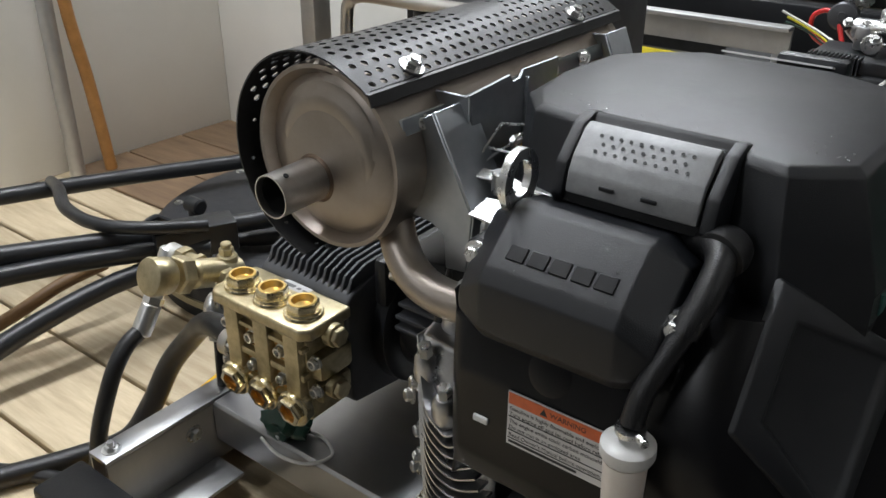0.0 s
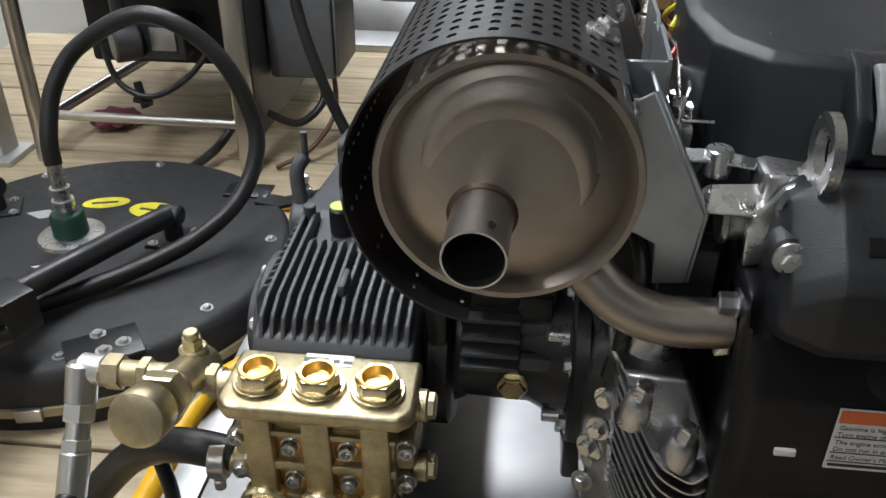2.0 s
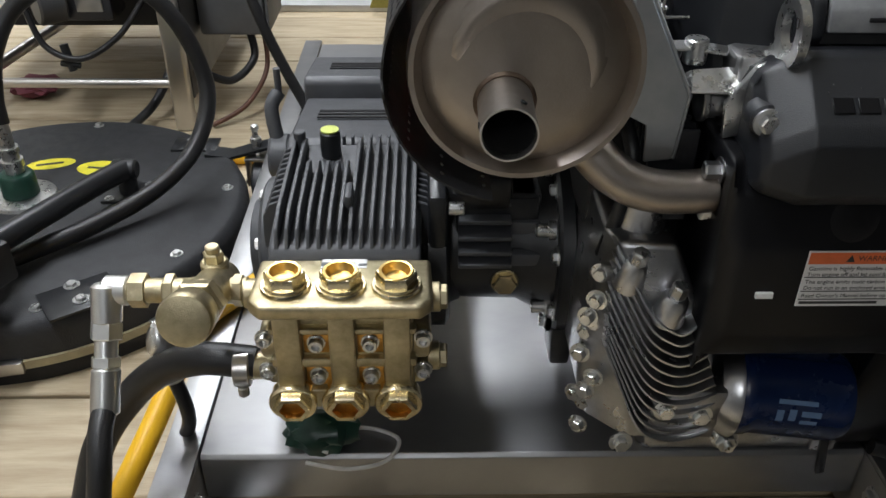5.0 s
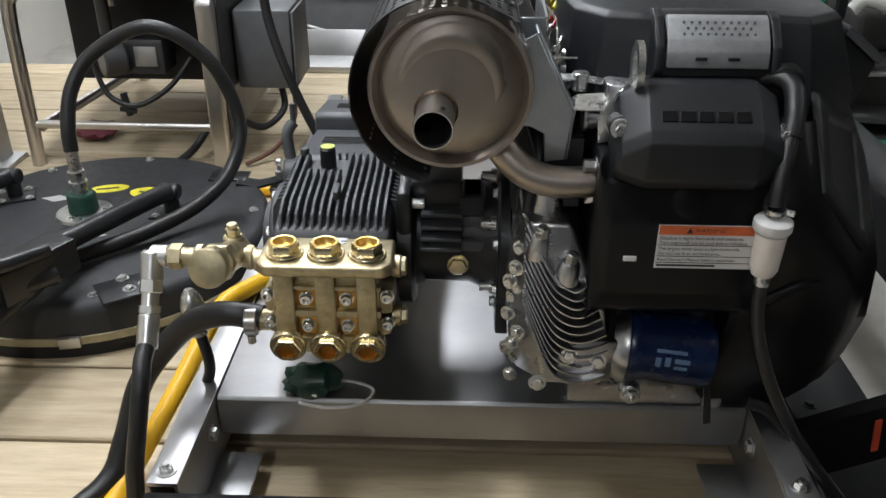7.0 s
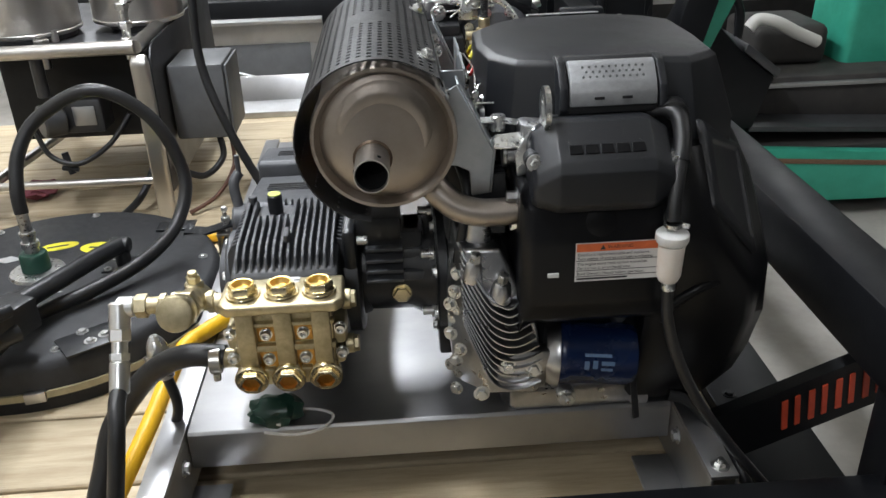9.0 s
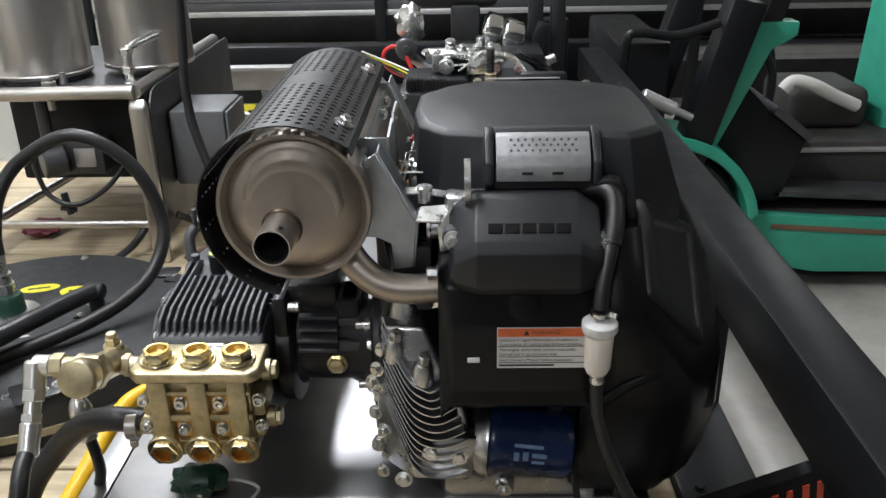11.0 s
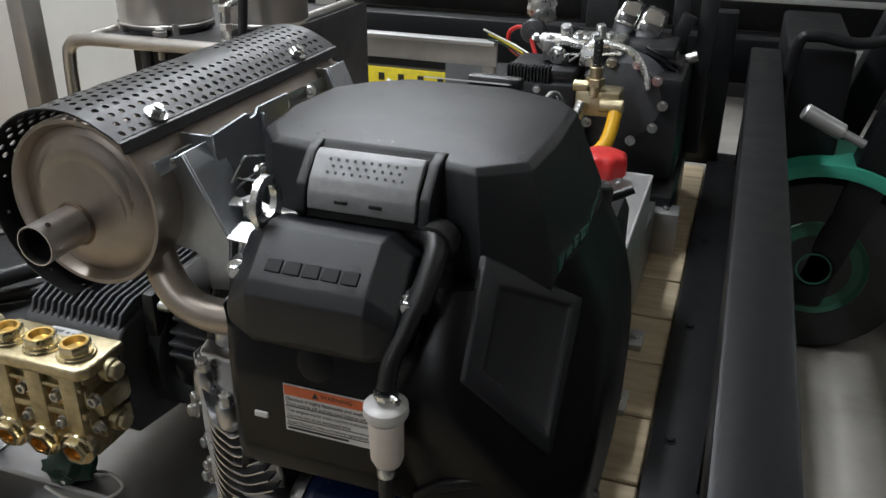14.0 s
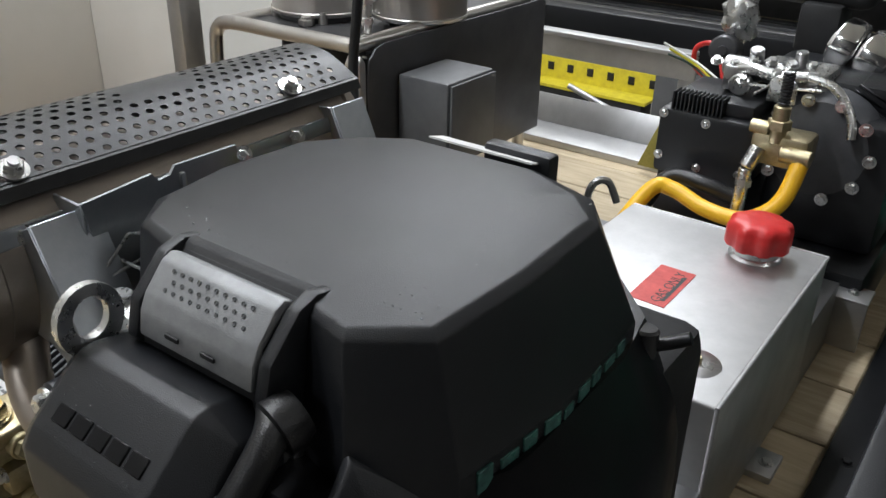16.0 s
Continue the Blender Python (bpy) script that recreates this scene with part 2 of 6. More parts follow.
def loft(sections, bev=0.0):
    """Skin over rings of points with equal counts; ends closed."""
    bm = bmesh.new()
    rings = [[bm.verts.new(p) for p in s] for s in sections]
    k = len(rings[0])
    for a, b in zip(rings, rings[1:]):
        for i in range(k):
            bm.faces.new((a[i], a[(i + 1) % k], b[(i + 1) % k], b[i]))
    bm.faces.new(rings[0])
    bm.faces.new(rings[-1])
    bmesh.ops.recalc_face_normals(bm, faces=bm.faces)
    if bev:
        bmesh.ops.bevel(bm, geom=[e for e in bm.edges if e.calc_face_angle(0) > 0.2], offset=bev, segments=3, affect="EDGES", profile=0.5)
    return bm


def bolt(p, d, r, h=0.006, washer=True):
    d = Vector(d).normalized()
    b = hexagon(Vector(p), d, r, h)
    if washer:
        b = join(b, lathe(Vector(p) - d * 0.0005, d, [(0, r * 1.45), (0.0016, r * 1.45)], 18))
    return b


def socket_bolt(p, d, r, h=0.007):
    return lathe(p, d, [(0, r), (h - 0.001, r), (h, r - 0.001), (h, r * 0.55), (h - 0.004, r * 0.5), (h - 0.004, 0)], 16)


def words(text, size, m):
    """Lettering as a flat mesh, at the pose m, centred."""
    cu = bpy.data.curves.new("lettering", "FONT")
    cu.body, cu.size, cu.align_x, cu.align_y, cu.extrude = text, size, "LEFT", "CENTER", 0.0001
    ob = bpy.data.objects.new("lettering", cu)
    scene.collection.objects.link(ob)
    me = bpy.data.meshes.new_from_object(ob)
    bpy.data.objects.remove(ob)
    bm = bmesh.new()
    bm.from_mesh(me)
    bpy.data.meshes.remove(me)
    bmesh.ops.transform(bm, matrix=m, verts=bm.verts)
    return bm


def setting(name, bm, material, label, category):
    ob = solo(name, bm, material, label, category, kind="structure")
    return ob


# ---- the hall ----
GZ, FZ = -0.56, -0.12
setting("ground", box(-2.6, 5.0, -3.2, 6.2, GZ - 0.1, GZ), CONC, "pale worn concrete hall floor with stains", "floor")
setting("wall_west", box(-2.75, -2.6, -3.2, 6.2, GZ, 2.5), WALLP, "plain off-white painted hall wall", "wall")
# east and south walls are added out of view, dark to limit fill
setting("wall_east", box(5.0, 5.15, -3.2, 6.2, GZ, 2.5), DARK, "plain hall wall out of view, coloured dark to stand for shade", "wall")
setting("wall_south", box(-2.75, 5.15, -3.35, -3.2, GZ, 2.5), DARK, "plain hall wall out of view behind the trailer, coloured dark to cut fill light", "wall")
setting("wall_north", box(-2.75, 5.15, 6.2, 6.35, GZ, 2.5), WALLP, "plain off-white hall wall at the far end", "wall")
setting("ceiling", box(-2.75, 5.15, -3.35, 6.35, 2.5, 2.6), WALLP, "plain off-white hall ceiling", "ceiling")
for lx, ly, lz, watts in LAMPS:
    lamp = thing("ceiling_light", (lx, ly, lz + 0.25), "white fluorescent batten lamp hanging from the ceiling", "ceiling lamp", "hall lamps")
    part("housing", box(lx - 0.12, lx + 0.12, ly - 0.65, ly + 0.65, lz + 0.03, lz + 0.09, 0.008), WHITEP, lamp)
    part("diffuser", box(lx - 0.09, lx + 0.09, ly - 0.62, ly + 0.62, lz + 0.01, lz + 0.03, 0.005), LAMPG, lamp)
    for dy in (-0.45, 0.45):
        part("hanger", rod((lx, ly + dy, lz + 0.09), (lx, ly + dy, 2.5), 0.006, 8), ZINC, lamp)
    li = bpy.data.lights.new("tube_light", "AREA")
    li.shape, li.size, li.size_y, li.energy, li.color = "RECTANGLE", 0.16, 1.2, watts, (0.88, 0.93, 1.0)
    lo = new("tube_light", li)
    lo.matrix_world = pose(lx, ly, lz)

# ---- trailer: plank deck, rails, partition ----
floor = setting("floor", box(-1.9, 0.03, -0.1, 2.25, FZ - 0.05, FZ - 0.026), BLACKM, "dark steel bed under the trailer planks", "floor")
edges_y = [-0.1 + 0.1625 * k - 0.026 for k in range(15)]
for k, y0 in enumerate(edges_y[:-1]):
    part("plank", box(-1.9, 0.028, y0 + 0.003, y0 + 0.1595, FZ - 0.026, FZ, 0.003, 1), WOOD, floor)
part("edge_board", box(-1.9, 0.028, 2.146, 2.25, FZ - 0.026, FZ, 0.003, 1), WOOD, floor)

# added overlay: its brown holds both the planks' browner tone and their shade
BROWN = mat("brown_shaded_plank", (0.21, 0.135, 0.075), 0.6, col2=(0.13, 0.08, 0.045), scale=7, stretch=(1, 9, 9), bump=0.4, bscale=60, rand=0.12)
for k in range(3):
    y0 = 0.935 + 0.162 * k
    solo("brown_board", box(-1.845, -1.47 - 0.012 * k, y0, y0 + 0.158, FZ, FZ + 0.008, 0.002, 1), BROWN, "thin added board, coloured for the browner, shaded planks by the partition", "board", "brown boards")

rail = thing("trailer_rail", (0.12, 1.0, GZ), "black painted steel trailer side rail on posts", "trailer rail")
part("top_rail", box(0.099, 0.178, -0.6, 2.35, 0.105, 0.2, 0.006), FRAME, rail)
part("bottom_rail", box(0.03, 0.15, -0.6, 2.35, FZ - 0.09, FZ + 0.012, 0.006), FRAME, rail)
for y in (0.32, 0.87, 2.28):
    part("post", box(0.104, 0.152, y - 0.026, y + 0.026, FZ, 0.108, 0.004), FRAME, rail)
part("end_post", box(-0.036, 0.055, 2.262, 2.33, FZ, 0.30, 0.005), FRAME, rail)
for y in (-0.2, 1.0, 2.2):
    part("leg", box(0.06, 0.12, y - 0.03, y + 0.03, GZ, FZ - 0.08, 0.004), FRAME, rail)
for y in (0.62, 0.95, 1.3, 1.7):
    part("bolt", bolt((0.06, y, FZ + 0.012), (0, 0, 1), 0.007, 0.005), FRAME, rail)

cross = thing("trailer_crossbar", (-0.9, 0.28, FZ), "black painted steel bar across the trailer front", "trailer frame")
part("bar", box(-0.757, 0.15, 0.255, 0.316, -0.058, 0.0, 0.005), FRAME, cross)
for x in (-0.73, -0.4, 0.0):
    part("foot", box(x - 0.025, x + 0.025, 0.262, 0.31, FZ, -0.056, 0.003), FRAME, cross)

brace = thing("trailer_brace", (0.12, 0.46, FZ), "black flat brace with slanted red lettering blocks", "trailer frame")
BA = 23.5


def along(u, w, y):
    c, s = math.cos(radians(BA)), math.sin(radians(BA))
    return Vector((-0.03 + u * c - w * s, y, -0.1 + u * s + w * c))


def brace_box(u0, u1, w0, w1, y0, y1, shear=0.0):
    bm = bmesh.new()
    bmesh.ops.create_cube(bm, size=1)
    for v in bm.verts:
        u, w = (u0 + u1) / 2 + v.co.x * (u1 - u0), (w0 + w1) / 2 + v.co.z * (w1 - w0)
        v.co = along(u + shear * (w - w0), w, (y0 + y1) / 2 + v.co.y * (y1 - y0))
    return bm


part("flat_bar", brace_box(0, 0.55, 0, 0.078, 0.452, 0.472), FRAME, brace)
for k in range(5):
    u = 0.105 + k * 0.037
    for du, w0, w1, wid in ((0, 0.018, 0.062, 0.008), (0.018, 0.018, 0.062, 0.007)):
        part("letter_block", brace_box(u + du, u + du + wid, w0, w1, 0.4495, 0.4525, 0.3), REDPAINT, brace, "slanted red painted bar")

wall = thing("partition_wall", (-1.87, 1.2, FZ), "white painted partition standing on the plank deck", "partition", kind="structure")
part("side_panel", box(-1.9, -1.85, -0.1, 1.48, FZ, 1.6, 0.004), WALLP, wall)
part("end_panel", box(-1.85, -1.535, 1.43, 1.48, FZ, 1.6, 0.004), WALLP, wall)
part("corner_post", box(-1.533, -1.485, 1.425, 1.485, FZ, 1.6, 0.006), ALUT, wall, "dull grey metal end post")
part("floor_plate", box(-1.56, -1.46, 1.40, 1.50, FZ, FZ + 0.012, 0.003), ALUT, wall)
pipe = thing("wall_pipe", (-1.79, 1.1, FZ), "orange-brown hose beside a grey standing pipe", "pipe")
part("pipe", tube([(-1.80, 0.93, FZ), (-1.80, 0.93, 0.3), (-1.80, 0.93, 1.5)], 0.018, 14, 2), ALUT, pipe)
part("hose", tube([(-1.77, 1.0, FZ + 0.01), (-1.775, 0.985, 0.1), (-1.78, 0.965, 0.3), (-1.79, 0.97, 0.6), (-1.79, 0.96, 1.4)], 0.014, 12), mat("amber_hose", (0.42, 0.20, 0.06), 0.4, scale=40), pipe)

# ---- far end of the deck ----
sill = thing("end_sill", (-0.8, 2.3, FZ), "pale grey metal sill along the end of the deck", "sill", kind="structure")
part("sheet", box(-1.5, -0.1, 2.19, 2.32, FZ + 0.0, FZ + 0.02, 0.003), ALUT, sill)
part("upstand", turned(box(-1.5, -0.1, 2.32, 2.335, FZ, FZ + 0.10, 0.003), (0, 2.32, FZ), -20), ALUT, sill)
chan = thing("yellow_channel", (-1.7, 3.9, GZ), "yellow punched steel channel lying on a block behind the trailer", "steel channel")
part("body", slab([(3.82, -0.485), (3.96, -0.485), (3.96, -0.365), (3.945, -0.365), (3.945, -0.47), (3.82, -0.47)], "x", -2.3, -1.34, 0.001), YELPAINT, chan)
part("packing_block", box(-2.3, -1.36, 3.83, 3.95, GZ, -0.486, 0.004), BLACKM, chan)
for k in range(9):
    x = -2.26 + 0.11 * k
    part("slot", box(x, x + 0.034, 3.9405, 3.9455, -0.432, -0.392, 0.002), BLACKM, chan, "dark punched slot")
crate = thing("grey_crate", (-1.0, 3.75, GZ), "plain grey sheet metal crate on the hall floor", "crate")
part("body", box(-1.22, -0.55, 3.6, 3.95, GZ + 0.06, -0.19, 0.008), GREYP, crate)
part("lid", box(-1.235, -0.535, 3.585, 3.965, -0.189, -0.165, 0.006), ALUT, crate)
for x in (-1.17, -0.6):
    part("skid", box(x - 0.04, x + 0.04, 3.6, 3.95, GZ, GZ + 0.06, 0.004), WOOD, crate)
strap = solo("ratchet_strap", slab([(-0.66, -0.10), (-0.60, -0.10), (-0.575, 0.05), (-0.60, 0.06)], "y", 2.16, 2.172, 0.003), mat("worn_yellow_webbing", (0.34, 0.30, 0.07), 0.8, scale=150, bump=0.6), "worn yellow webbing strap hanging over the sill", "strap")
panel = thing("end_panel", (-0.8, 2.5, FZ), "grey sheet metal panel across the deck's far end", "panel", kind="structure")
part("sheet", box(-1.6, -0.66, 2.49, 2.505, 0.045, 0.115, 0.003), ALUT, panel)
part("top_flange", box(-1.6, -0.66, 2.455, 2.505, 0.117, 0.13, 0.003), ALUT, panel)
for x in (-1.5, -0.69):
    part("leg", box(x - 0.02, x + 0.02, 2.5, 2.53, FZ, 0.1, 0.003), ALUT, panel)
part("strut", rod((-1.02, 2.44, -0.02), (-0.74, 2.42, -0.1), 0.009, 10), ALUT, panel)
beam = thing("end_beam", (-0.5, 2.7, GZ), "black steel beam across the trailer's end", "beam")
part("beam", box(-1.9, 0.3, 2.66, 2.74, 0.02, 0.16, 0.006), FRAME, beam)
for x in (-1.7, 0.15):
    part("post", box(x - 0.03, x + 0.03, 2.67, 2.73, GZ, 0.03, 0.004), FRAME, beam)
RY = 1.25
rack = thing("storage_rack", (-0.5, 3.3 + RY, GZ), "grey metal rack with stacked bars behind the trailer", "storage rack")
for k, z in enumerate((-0.25, 0.02, 0.2, 0.42, 0.68)):
    part("shelf", box(-2.3, 2.6, 3.1 + RY, 3.5 + RY, z, z + 0.03, 0.004), ALUT, rack)
    for j in range(5):
        part("stacked_bar", box(-2.2 + 0.12 * (j % 2), 2.4 - 0.2 * (j % 3), 3.1 + RY + 0.07 * j, 3.15 + RY + 0.07 * j, z + 0.03, z + 0.075 + 0.01 * (j % 2), 0.004), (ALUT, DGREY, GREYP, FRAME, WOOD)[(j + k) % 5], rack)
for x in (-2.3, -0.7, 1.0, 2.6):
    part("upright", box(x - 0.03, x + 0.03, 3.06 + RY, 3.1 + RY, GZ, 1.2, 0.004), FRAME, rack)
part("back_sheet", box(-2.35, 2.65, 3.52 + RY, 3.54 + RY, GZ, 1.25, 0.003), DGREY, rack)

# ---- skid platform ----
skid = thing("skid_platform", (-0.4, 0.9, FZ), "brushed aluminium skid platform with bolted side rails", "platform")
part("deck", slab([(0.475, 0.0), (0.471, -0.004), (0.471, -0.056), (0.475, -0.056), (0.476, -0.006), (1.6, -0.006), (1.6, 0.0)], "x", -0.722, -0.087, 0.001), ALUS, skid)
for nm, s, x0 in (("left", -1, -0.724), ("right", 1, -0.085)):
    x1 = x0 + s * 0.034
    lo, hi = min(x0, x1), max(x0, x1)
    part("rail_top", box(lo, hi, 0.325, 1.62, -0.004, 0.0015, 0.001), ALUS, skid)
    part("rail_web", box(min(x0, x0 + s * 0.004), max(x0, x0 + s * 0.004), 0.325, 1.62, -0.09, -0.0045, 0.001), ALUS, skid)
    part("rail_outer_web", box(min(x1, x1 - s * 0.004), max(x1, x1 - s * 0.004), 0.325, 1.62, FZ, -0.0045, 0.001), ALUS, skid)
    part("rail_flange", box(min(x0, x0 - s * 0.05), max(x0, x0 - s * 0.05), 0.325, 0.47, -0.09, -0.085, 0.001), ALUT, skid)
    part("rail_bolt", join(bolt((x0 + s * 0.017, 0.343, 0.0015), (0, 0, 1), 0.0075, 0.007), rod((x0 + s * 0.017, 0.343, 0), (x0 + s * 0.017, 0.343, 0.013), 0.004, 10)), ZINC, skid)
    part("web_bolt", bolt((x0 - s * 0.001, 0.44, -0.03), (-s, 0, 0), 0.008, 0.007), ZINC, skid)
for k in range(2):
    part("cross_member", box(-0.72, -0.09, 0.9 + 0.5 * k, 0.95 + 0.5 * k, FZ, -0.007, 0.001), ALUS, skid)

# ---- triplex pump ----
pump = thing("triplex_pump", (-0.575, 0.58, 0.0), "black triplex pressure pump with a brass manifold head", "pump")
CX = (-0.6195, -0.575, -0.5305)
# manifold: core, top plate, ribs
core = join(box(-0.632, -0.517, 0.447, 0.505, 0.085, 0.2, 0.004), box(-0.646, -0.503, 0.452, 0.5, 0.135, 0.165, 0.006), box(-0.644, -0.506, 0.455, 0.5, 0.105, 0.13, 0.006))
manifold = part("manifold", core, BRASS, pump, "cast brass manifold block")
part("top_plate", slab([(-0.648, 0.442), (-0.638, 0.432), (-0.511, 0.432), (-0.501, 0.442), (-0.503, 0.5), (-0.646, 0.5)], "z", 0.192, 0.206, 0.004, 3), BRASS, manifold)
for x in CX:
    part("rib", box(x - 0.011, x + 0.011, 0.4375, 0.45, 0.092, 0.194, 0.003), BRASS, manifold)
for z0, z1 in ((0.138, 0.147), (0.172, 0.178), (0.108, 0.113)):
    part("rib", box(-0.634, -0.515, 0.4395, 0.45, z0, z1, 0.002), BRASS, manifold)
for x in (-0.597, -0.553):
    part("pocket", box(x - 0.0105, x + 0.0105, 0.4462, 0.4475, 0.149, 0.171, 0.0005), BRASSDK, manifold)
    part("pocket", box(x - 0.0105, x + 0.0105, 0.4462, 0.4475, 0.114, 0.137, 0.0005), BRASSDK, manifold)
for x in CX:
    cap = part("valve_cap", lathe((x, 0.46, 0.205), (0, 0, 1), [(0, 0.0205), (0.003, 0.0205), (0.0045, 0.0195), (0.0045, 0.018), (0.007, 0.0175)], 28), BRASSPOL, pump, "polished brass hexagonal valve cap")
    hx = lathe((x, 0.46, 0.212), (0, 0, 1), [(0, 0.0168), (0.008, 0.0168), (0.0092, 0.016), (0.0092, 0.0138)], 6, False)
    part("hexagon", hx, BRASSPOL, cap)
    part("socket", lathe((x, 0.46, 0.2213), (0, 0, 1), [(-0.003, 0.0146), (0.0004, 0.0142), (0.0009, 0.0135), (0.0007, 0.0115), (-0.003, 0.0105), (-0.006, 0.0088), (-0.0065, 0.0)], 28, False), BRASSGOLD, cap)
    low = part("valve_cap", lathe((x, 0.447, 0.104), (0, -1, -0.12), [(0, 0.019), (0.008, 0.019), (0.0095, 0.0205), (0.013, 0.0205), (0.0145, 0.0195), (0.0145, 0.012)], 28), BRASSPOL, pump, "polished brass hexagonal valve cap")
    d = Vector((0, -1, -0.12)).normalized()
    part("hexagon", lathe(Vector((x, 0.447, 0.104)) + d * 0.0145, d, [(0, 0.0158), (0.005, 0.0158), (0.006, 0.015), (0.006, 0.0112)], 6, False), BRASSPOL, low)
    part("socket", lathe(Vector((x, 0.447, 0.104)) + d * 0.0205, d, [(0, 0.0112), (-0.001, 0.0106), (-0.0055, 0.0098), (-0.0055, 0.0)], 20, False), BRASSDK, low)
for x in (-0.6405, -0.597, -0.553, -0.5095):
    for z in (0.16, 0.1255):
        y = 0.4462 if x in (-0.597, -0.553) else 0.452
        b = part("manifold_bolt", lathe((x, y, z), (0, -1, 0), [(0, 0.0062), (0.0065, 0.0062), (0.0075, 0.0055), (0.0075, 0.0036), (0.003, 0.0033), (0.003, 0)], 18), ZINC, pump, "bright socket-head bolt")
        part("washer", lathe((x, y + 0.001, z), (0, -1, 0), [(0, 0.0078), (0.0022, 0.0078)], 18), ZINC, b)
for z in (0.188, 0.125):
    part("side_plug", join(rod((-0.506, 0.47, z), (-0.495, 0.47, z), 0.0125, 20, 0.001), hexagon((-0.496, 0.47, z), (1, 0, 0), 0.0105, 0.007)), BRASS, pump)
part("side_plug", join(rod((-0.644, 0.47, 0.192), (-0.655, 0.47, 0.192), 0.0125, 20, 0.001)), BRASS, pump)
# crankcase and fins
crank = slab([(0.502, 0.203), (0.510, 0.212), (0.540, 0.219), (0.672, 0.228), (0.682, 0.22), (0.682, 0.06), (0.67, 0.05), (0.51, 0.075), (0.502, 0.085)], "x", -0.641, -0.511, 0.004, 3)
case = part("crankcase", crank, CAST, pump, "grey-black finned crankcase")
for k in range(14):
    x = -0.634 + k * 0.009
    y0 = 0.507
    ye = 0.622 if 2 <= k <= 6 else 0.67
    part("fin", slab([(y0 + 0.001, 0.2095), (y0 + 0.008, 0.226), (y0 + 0.03, 0.234), (ye - 0.012, 0.241), (ye, 0.236), (ye, 0.2245)], "x", x - 0.0017, x + 0.0017, 0.0006, 1), CAST, case)
for s, x in ((-1, -0.641), (1, -0.511)):
    for k in range(11):
        y = 0.56 + k * 0.0108
        part("fin", slab([(x - s * 0.004, 0.2275), (x + s * 0.005, 0.2245), (x + s * 0.0115, 0.213), (x + s * 0.013, 0.195), (x + s * 0.011, 0.12), (x - s * 0.004, 0.12)], "y", y - 0.0018, y + 0.0018, 0.0005, 1), CAST, case)
part("plug_boss", turned(box(-0.5775, -0.5705, 0.538, 0.565, 0.232, 0.2445, 0.003), (-0.574, 0.55, 0.238), 2), CAST, case)
for k in range(3, 13):
    part("rear_stub", box(-0.634 + k * 0.009 - 0.0015, -0.634 + k * 0.009 + 0.0015, 0.676, 0.684, 0.224, 0.234, 0.0006, 1), CAST, case)
dip = part("oil_filler", rod((-0.599, 0.650, 0.226), (-0.599, 0.650, 0.2535), 0.0100, 22, 0.002), SHELL, pump, "black oil filler plug")
part("cap_disc", rod((-0.599, 0.650, 0.2535), (-0.599, 0.650, 0.255), 0.0088, 22), mat("pale_lime_plastic", (0.66, 0.74, 0.16), 0.5, scale=80, bump=0.05), dip, "yellow-green cap top")
for x in (-0.63, -0.522):
    part("lug", join(rod((x, 0.66, 0.225), (x, 0.66, 0.248), 0.006, 12, 0.001)), CAST, pump)
# rear covers
part("rear_cover", slab([(0.675, 0.05), (0.85, 0.05), (0.854, 0.194), (0.845, 0.204), (0.69, 0.226), (0.675, 0.22)], "x", -0.648, -0.506, 0.005, 3), CAST, pump, "smooth dark grey rear cover")
part("rear_box", slab([(0.855, 0.05), (0.985, 0.05), (0.985, 0.195), (0.975, 0.206), (0.862, 0.224), (0.855, 0.218)], "x", -0.652, -0.502, 0.004, 3), CAST, pump, "dark grey stepped rear housing")
for y0, z in ((0.755, 0.2195), (0.9, 0.219)):
    for j in range(3):
        part("lettering_bar", turned(box(-0.625, -0.545 + 0.006 * j, y0 + 0.012 * j, y0 + 0.005 + 0.012 * j, z - 0.0008, z + 0.0008), (-0.58, y0, z), -8), BLACKM, pump)
    part("latch", turned(box(-0.533, -0.52, y0 + 0.01, y0 + 0.02, z - 0.004, z + 0.006, 0.001), (-0.53, y0, z), -8), SHELL, pump)
# side bearing covers
for s, x in ((-1, -0.642), (1, -0.51)):
    part("bearing_cover", lathe((x, 0.615, 0.15), (s, 0, 0), [(0, 0.066), (0.016, 0.064), (0.02, 0.058), (0.02, 0.045), (0.03, 0.042), (0.032, 0.036), (0.032, 0)], 32), CAST, pump)
    for k in range(6):
        a = radians(30 + 60 * k)
        part("cover_bolt", hexagon((x + s * 0.019, 0.615 + 0.052 * math.cos(a), 0.15 + 0.052 * math.sin(a)), (s, 0, 0), 0.0055, 0.005), ZINC, pump)
sticker = part("sticker", turned(box(-0.594, -0.556, 0.4855, 0.4985, 0.2058, 0.2064), (-0.574, 0.49, 0.206), 0), ALUT, pump, "small white printed sticker")
for j, (a, b) in enumerate(((-0.594, -0.575), (-0.571, -0.566), (-0.563, -0.556))):
    part("print_bar", box(a, b, 0.4885, 0.4935 - 0.001 * j, 0.2067, 0.2069), GREYP, sticker)
# vent lever behind the left side
part("rear_lever", join(rod((-0.685, 0.78, 0.16), (-0.66, 0.78, 0.16), 0.026, 20, 0.004), tube([(-0.675, 0.78, 0.18), (-0.68, 0.79, 0.215), (-0.672, 0.8, 0.23)], 0.008, 10), rod((-0.672, 0.8, 0.225), (-0.672, 0.8, 0.258), 0.004, 10)), CAST, pump)

